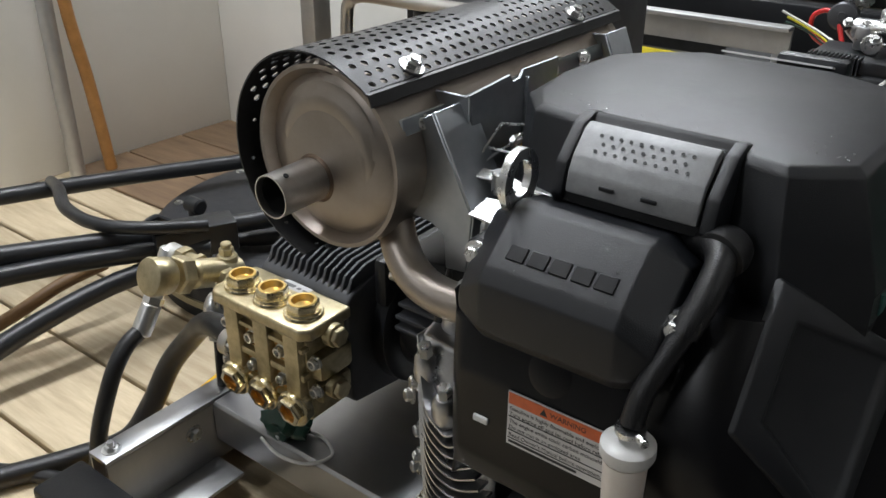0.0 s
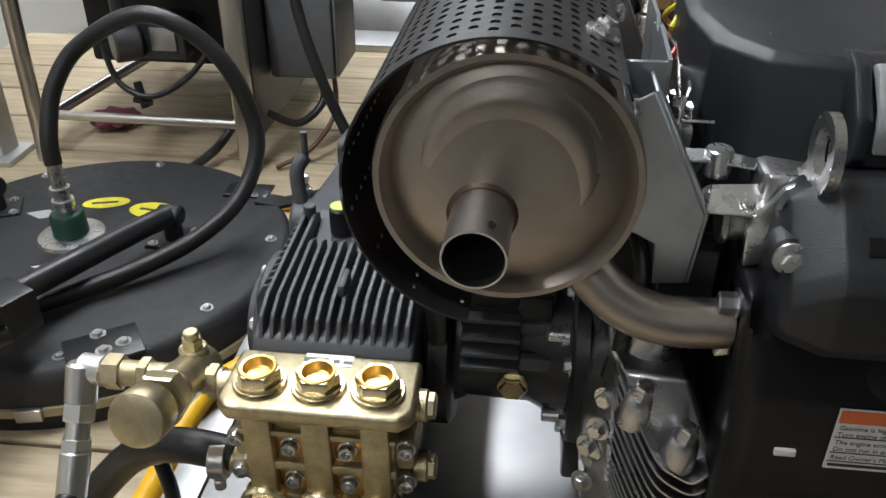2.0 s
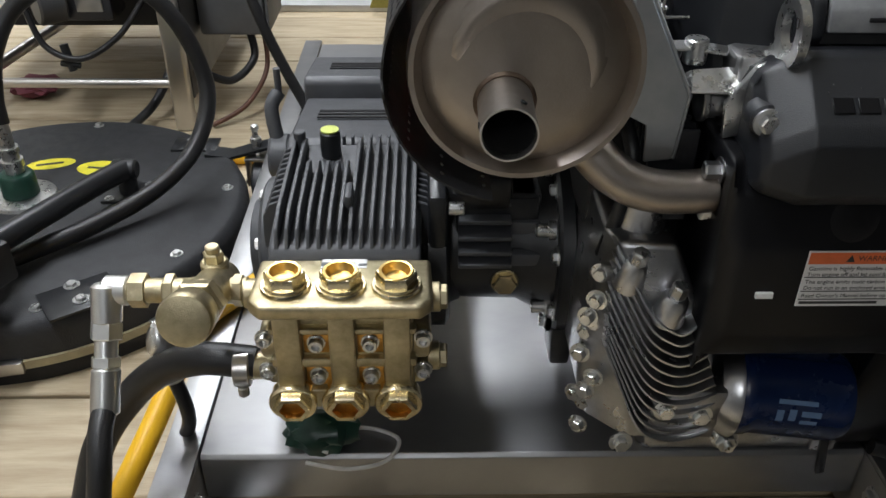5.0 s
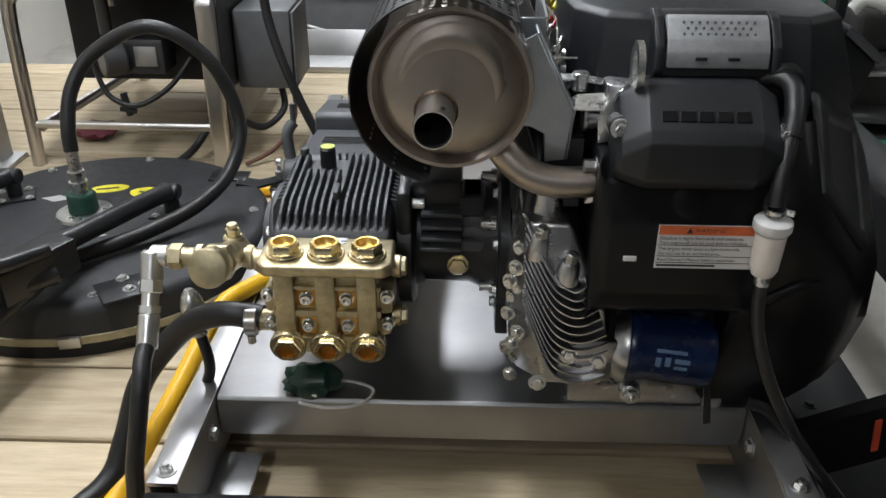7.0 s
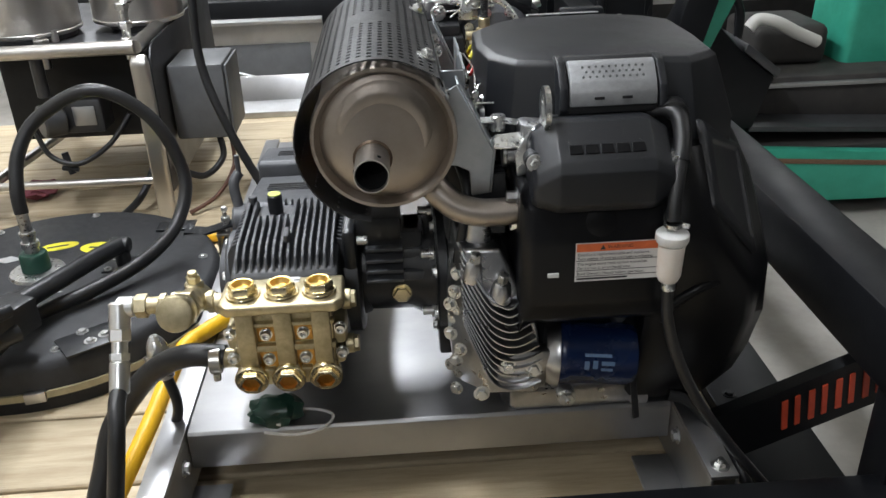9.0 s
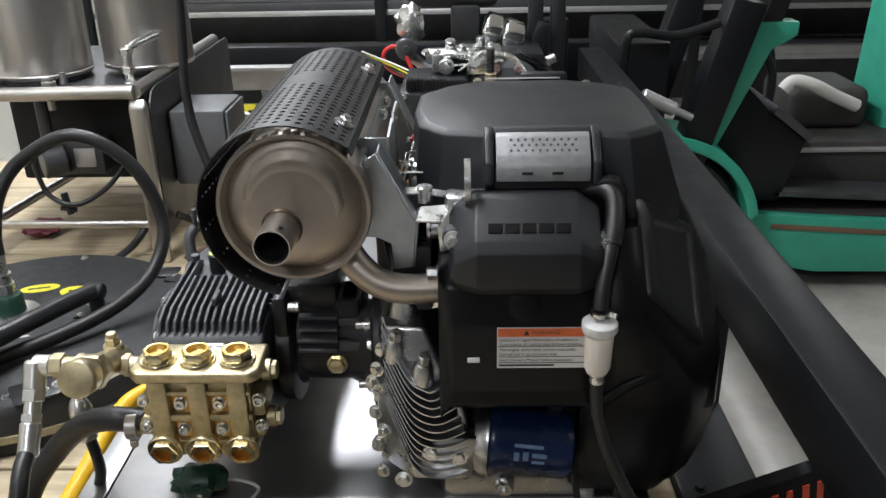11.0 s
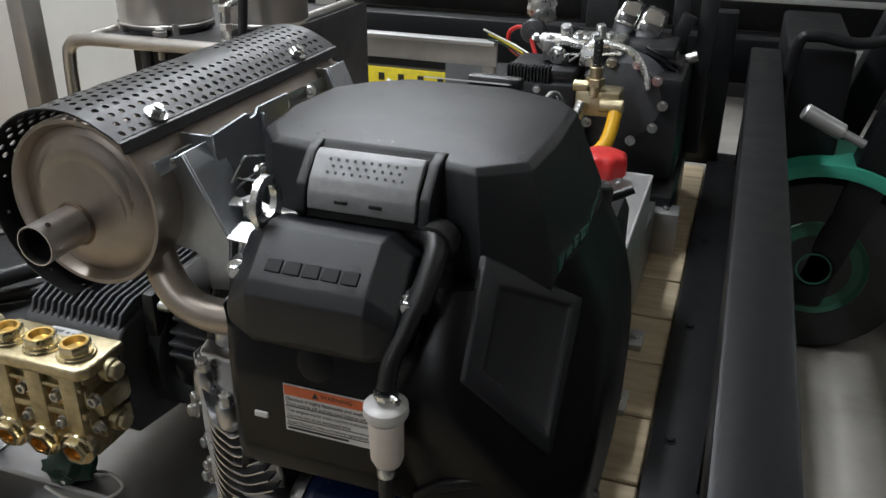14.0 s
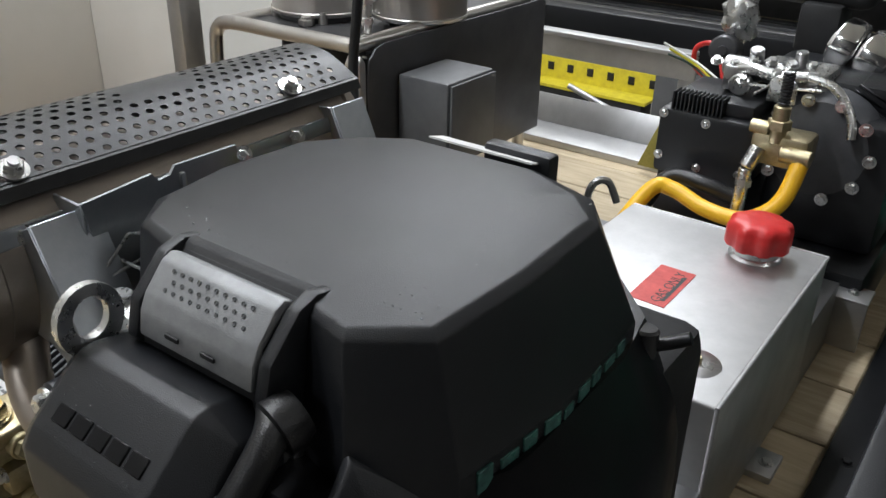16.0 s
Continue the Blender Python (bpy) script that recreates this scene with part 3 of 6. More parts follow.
# ---- gearbox ----
gear = thing("reduction_gearbox", (-0.44, 0.61, 0.0), "black finned reduction gearbox between pump and engine", "gearbox")
part("pump_flange", join(lathe((-0.505, 0.612, 0.15), (1, 0, 0), [(0, 0.082), (0.016, 0.082), (0.02, 0.076), (0.02, 0.06), (0.03, 0.056)], 36), box(-0.505, -0.488, 0.535, 0.69, 0.19, 0.245, 0.006)), SHELL, gear)
part("housing", lathe((-0.49, 0.612, 0.158), (1, 0, 0), [(0, 0.06), (0.07, 0.062), (0.09, 0.072), (0.106, 0.074), (0.106, 0)], 36), SHELL, gear)
for k in range(5):
    z = 0.172 + 0.0125 * k
    part("fin", box(-0.478, -0.43, 0.536 + 0.0016 * k * k, 0.62, z - 0.0022, z + 0.0022, 0.0008, 1), CAST, gear)
for z0, z1 in ((0.166, 0.180), (0.192, 0.206), (0.216, 0.228)):
    part("fin_block", box(-0.43, -0.402, 0.544 + 0.5 * (z0 - 0.166), 0.62, z0, z1, 0.003), CAST, gear)
part("fin_wall", box(-0.48, -0.404, 0.562, 0.62, 0.15, 0.228, 0.004), SHELL, gear)
part("plug_boss", rod((-0.434, 0.575, 0.146), (-0.434, 0.552, 0.146), 0.017, 22, 0.003), SHELL, gear)
part("side_lug", box(-0.47, -0.40, 0.548, 0.565, 0.165, 0.18, 0.004), SHELL, gear)
part("top_block", box(-0.49, -0.43, 0.56, 0.68, 0.215, 0.25, 0.006), SHELL, gear)
for x, y, z in ((-0.402, 0.553, 0.2), (-0.402, 0.548, 0.118), (-0.402, 0.60, 0.24)):
    part("bolt", join(socket_bolt((x + 0.008, y, z), (-1, 0, 0), 0.0062, 0.014), rod((x + 0.012, y, z), (x + 0.006, y, z), 0.009, 16)), ZINC, gear)
for y, z in ((0.545, 0.228), (0.58, 0.242), (0.66, 0.24)):
    part("bolt", socket_bolt((-0.487, y, z), (1, 0, 0), 0.006, 0.014), ZINC, gear)
plug = part("drain_plug", join(rod((-0.434, 0.565, 0.146), (-0.434, 0.548, 0.146), 0.0135, 20, 0.001), hexagon((-0.434, 0.549, 0.146), (0, -1, 0), 0.0115, 0.007)), BRASSPOL, gear, "polished brass drain plug")
part("engine_flange", lathe((-0.388, 0.612, 0.15), (1, 0, 0), [(0, 0.089), (0.003, 0.092), (0.014, 0.092), (0.016, 0.088), (0.016, 0)], 40), SHELL, gear)
part("adapter", lathe((-0.372, 0.612, 0.15), (1, 0, 0), [(0, 0.078), (0.012, 0.082), (0.016, 0.092), (0.024, 0.094), (0.024, 0)], 40), SHELL, gear)
part("flange_foot", box(-0.388, -0.368, 0.535, 0.575, 0.056, 0.11, 0.004), SHELL, gear)
for k in range(8):
    a = radians(22 + 45 * k)
    part("flange_bolt", bolt((-0.388, 0.612 + 0.08 * math.cos(a), 0.15 + 0.08 * math.sin(a)), (-1, 0, 0), 0.0065, 0.006), ZINC, gear)

# ---- muffler ----
MX, MZ, MR = -0.442, 0.404, 0.0745
muf = thing("muffler", (MX, 0.6, 0.3), "cylindrical steel muffler under a perforated black heat shield", "muffler")
face = [(-0.004, 0.0), (-0.004, 0.03), (-0.0035, 0.044), (-0.001, 0.056), (0.003, 0.0635), (0.005, 0.067), (-0.001, 0.0695), (-0.005, 0.072), (-0.005, MR + 0.001), (0.0, MR + 0.0022), (0.012, MR + 0.0022), (0.014, MR), (0.355, MR), (0.357, MR + 0.002), (0.367, MR + 0.002), (0.37, MR - 0.004), (0.364, 0.05), (0.364, 0.0)]
can = lathe((MX, 0.42, MZ), (0, 1, 0), face, 64)
part("can", can, CAN, muf, "brownish heat-tinted steel can", 30)
# pressed crescent on the end face
cres = bmesh.new()
rows = []
for k in range(29):
    a = radians(-18 + 196 * k / 28)
    w = 0.014 * math.sin(math.pi * min(1, max(0.02, k / 28))) ** 0.6 + 0.001
    r0 = 0.044
    ring = []
    for j in range(7):
        u = -1 + j / 3
        r = r0 + u * w
        ring.append(cres.verts.new((MX + r * math.cos(a), 0.4175 + 0.002 * (r > 0.05) - 0.0026 * (1 - u * u) ** 2 * min(1, w / 0.008), MZ + 0.003 + r * math.sin(a))))
    rows.append(ring)
for a, b in zip(rows, rows[1:]):
    for j in range(6):
        cres.faces.new((a[j], a[j + 1], b[j + 1], b[j]))
bmesh.ops.recalc_face_normals(cres, faces=cres.faces)
for f in list(cres.faces):
    if f.normal.y > 0:
        f.normal_flip()
part("pressed_crescent", cres, CAN, muf, "", 80)
SX, SZ = -0.455, 0.384
part("weld_collar", lathe((SX, 0.424, SZ), (0, -1, 0), [(0, 0.0245), (0.005, 0.0225), (0.009, 0.020), (0.010, 0.0186)], 36), mat("burnt_weld_steel", (0.22, 0.165, 0.12), 0.4, 1.0, col2=(0.14, 0.10, 0.08), scale=60, bump=0.4), muf, "heat-browned weld collar", 25)
stub = lathe((SX, 0.42, SZ), (-0.02, -1, -0.02), [(0, 0.018), (0.052, 0.018), (0.052, 0.0168), (0.004, 0.0165), (0.004, 0)], 36)
tail = part("tail_stub", stub, STUB, muf, "plain steel outlet stub with drilled holes")
part("soot", lathe((SX, 0.42, SZ), (-0.02, -1, -0.02), [(0.006, 0.0164), (0.046, 0.0164), (0.046, 0.0162), (0.008, 0.016), (0.008, 0)], 32), SOOT, tail)
for ang in (62, 178):
    a = radians(ang)
    part("drilled_hole", rod((SX - 0.0008 + 0.0178 * math.cos(a), 0.378, SZ + 0.0178 * math.sin(a)), (SX - 0.0008 + 0.0186 * math.cos(a), 0.378, SZ + 0.0186 * math.sin(a)), 0.0022, 12), SOOT, tail)
# perforated shield: staggered holes cut through a bent sheet with a flat upper facet and a folded lip
SR = 0.0875
SCX, SCZ = MX - 0.004, MZ - 0.001
A0, A1 = 62.0, 264.0
RIM = Vector((math.cos(radians(A0)), 0, math.sin(radians(A0))))
TANG = Vector((math.sin(radians(A0)), 0, -math.cos(radians(A0))))


def sheet_point(u, y, lift=0.0):
    """u: metres round the sheet from the facet's bend; below zero on the flat facet."""
    if u < 0:
        return Vector((SCX, y, SCZ)) + RIM * (SR + lift) - TANG * u
    a = radians(A0) + u / SR
    return Vector((SCX + (SR + lift) * math.cos(a), y, SCZ + (SR + lift) * math.sin(a)))


sh = bmesh.new()
PU, PY = 0.0108, 0.0130
Y0, NY = 0.404, 28
nu = int((radians(A1 - A0) * SR) / PU)
YB = Y0 + 0.026 + NY * PY
for i in range(-2, nu):
    off = PY / 2 if i % 2 else 0.0
    for j in range(NY):
        u0, v0 = i * PU, Y0 + 0.006 + j * PY + off
        corners = [(u0 + a * PU, v0 + b * PY) for a, b in ((0, 0), (0.5, 0), (1, 0), (1, 0.5), (1, 1), (0.5, 1), (0, 1), (0, 0.5))]
        out = [sh.verts.new(sheet_point(*c)) for c in corners]
        low = A0 + math.degrees(u0 / SR) > 158
        if (2 <= i <= 6 and 13 <= j <= 17) or (low and i % 3):
            sh.faces.new(out)
            continue
        inn = []
        for k in range(8):
            a = math.pi * (-0.75 + 0.25 * k)
            inn.append(sh.verts.new(sheet_point(u0 + PU * (0.5 + (0.13 if low else 0.28) * math.cos(a)), v0 + PY * (0.5 + (0.17 if low else 0.26) * math.sin(a)))))
        for k in range(8):
            sh.faces.new((out[k], out[(k + 1) % 8], inn[(k + 1) % 8], inn[k]))
    for ya, yb in ((Y0, Y0 + 0.006 + off), (Y0 + 0.006 + NY * PY + off, YB)):
        sh.faces.new([sh.verts.new(sheet_point(u, y)) for u, y in ((i * PU, ya), ((i + 0.5) * PU, ya), ((i + 1) * PU, ya), ((i + 1) * PU, yb), ((i + 0.5) * PU, yb), (i * PU, yb))])
edge = -2 * PU
fold = (TANG - RIM * 0.9).normalized() * 0.009
a, b, c, d = sheet_point(edge, Y0), sheet_point(edge, YB), sheet_point(edge - 0.003, YB), sheet_point(edge - 0.003, Y0)
sh.faces.new([sh.verts.new(p) for p in (a, b, c, d)])
sh.faces.new([sh.verts.new(p) for p in (d, c, c + fold, d + fold)])
bmesh.ops.remove_doubles(sh, verts=sh.verts, dist=0.0002)
bmesh.ops.recalc_face_normals(sh, faces=sh.faces)
shield = part("heat_shield", sh, mat("black_stove_paint", (0.020, 0.020, 0.021), 0.42, scale=40, bump=0.3, bscale=900), muf, "black perforated sheet heat shield", 14)
so = shield.modifiers.new("thickness", "SOLIDIFY")
so.thickness, so.offset = 0.0014, 0.0
for y in (0.466, 0.717):
    p = Vector((SCX, y, SCZ)) + RIM * (SR + 0.0012) + TANG * 0.0118
    part("shield_bolt", join(bolt(p, RIM, 0.0072, 0.0065), rod(p, p + RIM * 0.009, 0.0042, 12)), ZINC, muf, "bright flanged shield bolt")
# brackets between muffler and engine
part("front_bracket", join(slab([(-0.402, 0.424), (-0.363, 0.448), (-0.324, 0.372), (-0.329, 0.323), (-0.349, 0.321), (-0.351, 0.350), (-0.364, 0.357), (-0.39, 0.360)], "y", 0.452, 0.4545, 0.0008, 1),
     slab([(-0.363, 0.448), (-0.324, 0.372), (-0.329, 0.323), (-0.3265, 0.323), (-0.3215, 0.373), (-0.3605, 0.4495)], "y", 0.452, 0.50, 0.0008, 1)), GALV, muf, "folded galvanised bracket")
part("middle_bracket", join(slab([(0.484, 0.456), (0.54, 0.4605), (0.545, 0.454), (0.555, 0.455), (0.56, 0.461), (0.617, 0.4605), (0.612, 0.37), (0.50, 0.36)], "x", -0.3535, -0.351, 0.0, 1),
     box(-0.385, -0.352, 0.484, 0.4865, 0.38, 0.455, 0.0008, 1), box(-0.3545, -0.3475, 0.562, 0.567, 0.37, 0.455, 0.002)), GALV, muf, "tall folded galvanised bracket with a stepped edge")
part("rear_bracket", join(slab([(-0.405, 0.452), (-0.372, 0.455), (-0.335, 0.37), (-0.345, 0.33), (-0.385, 0.38)], "y", 0.744, 0.7465, 0.0008, 1), slab([(-0.372, 0.455), (-0.335, 0.37), (-0.3325, 0.371), (-0.3695, 0.456)], "y", 0.744, 0.785, 0.0008, 1)), GALV, muf, "folded galvanised bracket")
part("strap_rail", slab([(-0.39, 0.44), (-0.375, 0.446), (-0.372, 0.433), (-0.386, 0.425)], "y", 0.43, 0.775, 0.001, 1), GALV, muf)
for y, x, z in ((0.455, -0.374, 0.437), (0.64, -0.372, 0.44), (0.70, -0.372, 0.44)):
    part("bracket_bolt", bolt((x, y, z), (0.6, -0.6, 0.3), 0.0055, 0.005), ZINC, muf)
part("exhaust_pipe", tube([(-0.402, 0.452, 0.352), (-0.386, 0.441, 0.331), (-0.366, 0.434, 0.316), (-0.342, 0.431, 0.309), (-0.31, 0.431, 0.309), (-0.285, 0.433, 0.312)], 0.0158, 20), CAN, muf, "bent heat-tinted exhaust pipe")
part("rear_pipe", tube([(-0.41, 0.70, 0.35), (-0.385, 0.71, 0.325), (-0.34, 0.71, 0.315), (-0.29, 0.71, 0.315)], 0.0158, 16), CAN, muf)

# ---- engine ----
eng = thing("engine", (-0.17, 0.62, 0.0), "black V-twin petrol engine with a large air cleaner cover", "engine")
# base block and sump
part("base_block", slab([(-0.30, 0.477), (-0.122, 0.477), (-0.105, 0.50), (-0.105, 0.8), (-0.31, 0.8), (-0.31, 0.5)], "z", 0.0, 0.036, 0.003), ALUC, eng, "cast aluminium base")
part("base_foot", box(-0.142, -0.118, 0.472, 0.52, 0.0, 0.058, 0.003), ALUC, eng)
part("drain_plug", join(rod((-0.229, 0.48, 0.024), (-0.229, 0.463, 0.024), 0.0125, 20, 0.002), hexagon((-0.229, 0.464, 0.024), (0, -1, 0), 0.010, 0.007), rod((-0.229, 0.457, 0.024), (-0.229, 0.452, 0.024), 0.004, 12)), ZINC, eng)
part("crankcase", join(box(-0.345, -0.10, 0.50, 0.80, 0.034, 0.25, 0.012), box(-0.352, -0.335, 0.52, 0.72, 0.05, 0.24, 0.006)), ALUC, eng, "cast aluminium crankcase")
# finned front cylinder
core = loft([[(x0, 0.462, z), (xm, y0 + 0.012, z), (x1, y0 + 0.008, z), (x1 + 0.002, 0.56, z), (x0, 0.56, z)] for z, x0, xm, x1, y0 in ((0.062, -0.366, -0.335, -0.272, 0.420), (0.10, -0.376, -0.338, -0.270, 0.416), (0.16, -0.377, -0.346, -0.276, 0.414), (0.21, -0.372, -0.350, -0.296, 0.414), (0.262, -0.368, -0.362, -0.318, 0.424))], 0.005)
cyl = part("side_cover", core, ALUC, eng, "cast aluminium finned engine side cover")


def bent_fin(path, depth, thick=0.0026):
    """A thin rib whose front edge follows the path, reaching back by depth."""
    pts = spline(path, 6)
    bm = bmesh.new()
    rings = []
    for i, p in enumerate(pts):
        d = (pts[min(i + 1, len(pts) - 1)] - pts[max(i - 1, 0)]).normalized()
        n = Vector((-d.z, 0, d.x)).normalized() * thick / 2
        back = Vector((0, depth, 0))
        rings.append([bm.verts.new(q) for q in (p + n * 0.6, p + n + Vector((0, 0.002, 0)), p + n + back, p - n + back, p - n + Vector((0, 0.002, 0)), p - n * 0.6)])
    for a, b in zip(rings, rings[1:]):
        for k in range(6):
            bm.faces.new((a[k], a[(k + 1) % 6], b[(k + 1) % 6], b[k]))
    bm.faces.new(rings[0])
    bm.faces.new(rings[-1][::-1])
    bmesh.ops.recalc_face_normals(bm, faces=bm.faces)
    return bm


for k in range(12):
    f = k / 11
    zk = 0.205 - 0.113 * f
    xr = -0.299 + 0.026 * min(1, f * 1.6)
    xk = -0.333 + 0.002 * f
    rise = 0.055 if k < 8 else 0.055 + 0.004 * (k - 7)
    path = [(xk - 0.031, 0.434, zk + rise), (xk - 0.016, 0.419, zk + rise * 0.5), (xk - 0.002, 0.408, zk + 0.006), (xk + 0.014, 0.405, zk - 0.005), ((xk + xr) / 2 + 0.006, 0.404, zk - 0.006), (xr, 0.408, zk + 0.001)]
    part("fin", bent_fin(path, 0.032), ALUC, cyl)
for x, y, z, r in ((-0.352, 0.432, 0.256, 0.008), (-0.322, 0.420, 0.234, 0.0095)):
    b = part("boss", lathe((x, y, z - 0.03), (0.1, -0.25, 1), [(0, r + 0.004), (0.022, r + 0.001), (0.026, r - 0.002), (0.026, 0)], 24), ALUC, cyl)
    part("bolt", hexagon((x + 0.003, y - 0.006, z - 0.005), (0.1, -0.25, 1), 0.0065, 0.012), ZINC, b)
random.seed(3)
for k in range(11):
    z = 0.06 + 0.016 * k
    part("case_bolt", join(bolt((-0.372 + 0.006 * math.sin(k * 2.1), 0.452 + 0.012 * math.sin(k * 1.3), z), (-0.5, -0.85, 0.1), 0.006, 0.007)), ZINC, cyl)
part("front_plate", slab([(-0.325, 0.088), (-0.268, 0.082), (-0.262, 0.135), (-0.30, 0.137), (-0.325, 0.12)], "y", 0.409, 0.43, 0.004), ALUC, cyl)
for x, z in ((-0.313, 0.118), (-0.283, 0.112), (-0.345, 0.082)):
    part("bolt", bolt((x, 0.408, z), (0, -1, 0.1), 0.0068, 0.007), ZINC, cyl)
part("filter_base", lathe((-0.264, 0.445, 0.112), (1, -0.1, -0.06), [(0, 0.036), (0.012, 0.043), (0.016, 0.043)], 32), ALUC, eng)
part("intake_column", join(lathe((-0.338, 0.468, 0.30), (-0.06, 0.0, -1), [(0, 0.016), (0.03, 0.019), (0.08, 0.022), (0.10, 0.026)], 22), lathe((-0.318, 0.50, 0.31), (0.0, 0.1, -1), [(0, 0.02), (0.09, 0.022)], 20)), ALUC, eng, "cast aluminium riser")
part("governor_case", box(-0.375, -0.31, 0.52, 0.76, 0.22, 0.345, 0.012), BLACKM, eng)
part("pulse_hose", tube([(-0.36, 0.50, 0.345), (-0.352, 0.47, 0.315), (-0.36, 0.462, 0.27), (-0.366, 0.47, 0.23)], 0.006, 10), RUBBER, eng)
# oil filter
fd = Vector((1, -0.08, -0.07)).normalized()
filt = part("oil_filter", lathe(Vector((-0.25, 0.444, 0.112)), fd, [(0, 0.038), (0.004, 0.0405), (0.012, 0.0405), (0.015, 0.0385), (0.086, 0.0385), (0.094, 0.035), (0.098, 0.026), (0.098, 0)], 40), BLUE, eng, "dark blue oil filter with pale print")
for (u0, u1, w0, w1) in ((0.03, 0.062, 12, 18), (0.03, 0.036, -12, 4), (0.040, 0.046, -10, 6), (0.05, 0.064, -14, -8), (0.05, 0.066, -3, 5)):
    pb = bmesh.new()
    side = Vector((0, -1, 0)) - fd * Vector((0, -1, 0)).dot(fd)
    side.normalize()
    upv = side.cross(fd)
    if upv.z < 0:
        upv = -upv
    ring = []
    for u in (u0, u1):
        for j in range(4):
            a = radians(w0 + (w1 - w0) * j / 3 + 12)
            ring.append(pb.verts.new(Vector((-0.25, 0.444, 0.112)) + fd * u + 0.0388 * (side * math.cos(a) + upv * math.sin(a))))
    for j in range(3):
        pb.faces.new((ring[j], ring[j + 1], ring[5 + j], ring[4 + j]))
    part("print_bar", pb, BLUEINK, filt)
part("coolant_rod", join(rod((-0.285, 0.462, 0.156), (-0.16, 0.462, 0.151), 0.006, 12), rod((-0.172, 0.468, 0.151), (-0.172, 0.452, 0.151), 0.011, 16, 0.002), bolt((-0.172, 0.452, 0.151), (0, -1, 0), 0.0065, 0.005)), ALUC, eng)
for x, z in ((-0.197, 0.124), (-0.174, 0.119), (-0.141, 0.119)):
    part("bolt", bolt((x, 0.462, z), (0, -1, 0), 0.0068, 0.007), ZINC, eng)
part("sensor_lead", tube([(-0.205, 0.452, 0.128), (-0.188, 0.447, 0.133), (-0.176, 0.452, 0.126)], 0.004, 10), ALUC, eng)
part("dipstick_strap", slab([(-0.155, 0.075), (-0.147, 0.075), (-0.136, -0.002), (-0.144, -0.004)], "y", 0.447, 0.451, 0.001), SHELL, eng)
part("lower_shroud", box(-0.30, -0.13, 0.46, 0.62, 0.06, 0.19, 0.012), SHELL, eng)

# front shroud with warning label
shroud = part("front_shroud", loft([[(-0.302, 0.40, z), (-0.29, y, z), (-0.15, y, z), (-0.13, 0.40, z), (-0.125, 0.50, z), (-0.302, 0.50, z)] for z, y in ((0.165, 0.425), (0.185, 0.398), (0.21, 0.39), (0.285, 0.389), (0.325, 0.398), (0.345, 0.42))], 0.004), GLOSSY, eng, "glossy black cylinder shroud")
part("shroud_tag", box(-0.273, -0.2605, 0.3868, 0.3895, 0.2455, 0.2505, 0.0005), PAPER, shroud, "small white tag")
part("shroud_plug", lathe((-0.215, 0.40, 0.305), (0, -1, 0.2), [(0, 0.02), (0.006, 0.018), (0.008, 0.012), (0.008, 0)], 20), GLOSSY, shroud)
lab = part("warning_label", box(-0.243, -0.1495, 0.3872, 0.3884, 0.239, 0.2855), PAPER, shroud, "white warning label with an orange header")
part("header", box(-0.2422, -0.1503, 0.3866, 0.3873, 0.2755, 0.2848), ORANGE, lab, "orange header strip")
LABEL = ((0.0058, "WARNING", -0.2085, 0.2802), (0.0046, "Gasoline is highly flammable and explosive.", -0.241, 0.2718), (0.0046, "Turn engine off and let cool before refueling.", -0.241, 0.2668), (0.0046, "The engine emits toxic carbon monoxide.", -0.241, 0.2605), (0.0046, "Do not run in an enclosed area.", -0.241, 0.2553), (0.0046, "Read Owner's Manual before operation.", -0.241, 0.2485))
for size, text, x, z in LABEL:
    part("lettering", words(text, size, pose(x, 0.38655, z, 90, 0, 0)), INK, lab)
tri = slab([(-0.2165, 0.2775), (-0.2105, 0.2775), (-0.2135, 0.2832)], "y", 0.3863, 0.3866)
part("warning_triangle", tri, INK, lab)
for z in (0.2642, 0.2522, 0.2452):
    part("rule", box(-0.242, -0.1505, 0.3868, 0.3872, z - 0.0003, z + 0.0003), INK, lab)
part("small_print_bar", box(-0.241, -0.185, 0.3868, 0.3872, 0.2412, 0.2432), INK, lab)

# valve cover
prof = [(0.455, 0.325), (0.455, 0.408), (0.428, 0.414), (0.418, 0.412), (0.383, 0.381), (0.376, 0.37), (0.376, 0.335), (0.384, 0.324), (0.40, 0.322)]
rows = []
for x, inset in ((-0.290, 0.024), (-0.286, 0.015), (-0.264, 0.0), (-0.164, 0.0), (-0.142, 0.015), (-0.138, 0.024)):
    cy, cz = 0.425, 0.366
    rows.append([(x, y + (inset * 0.55 if y < 0.42 else 0), z - (inset if z > 0.36 else -inset * 0.3)) for y, z in prof])
vc = part("valve_cover", loft(rows, 0.0018), PLASTIC, eng, "black valve cover with raised bar lettering")
slope = math.degrees(math.atan2(0.412 - 0.381, 0.418 - 0.383))
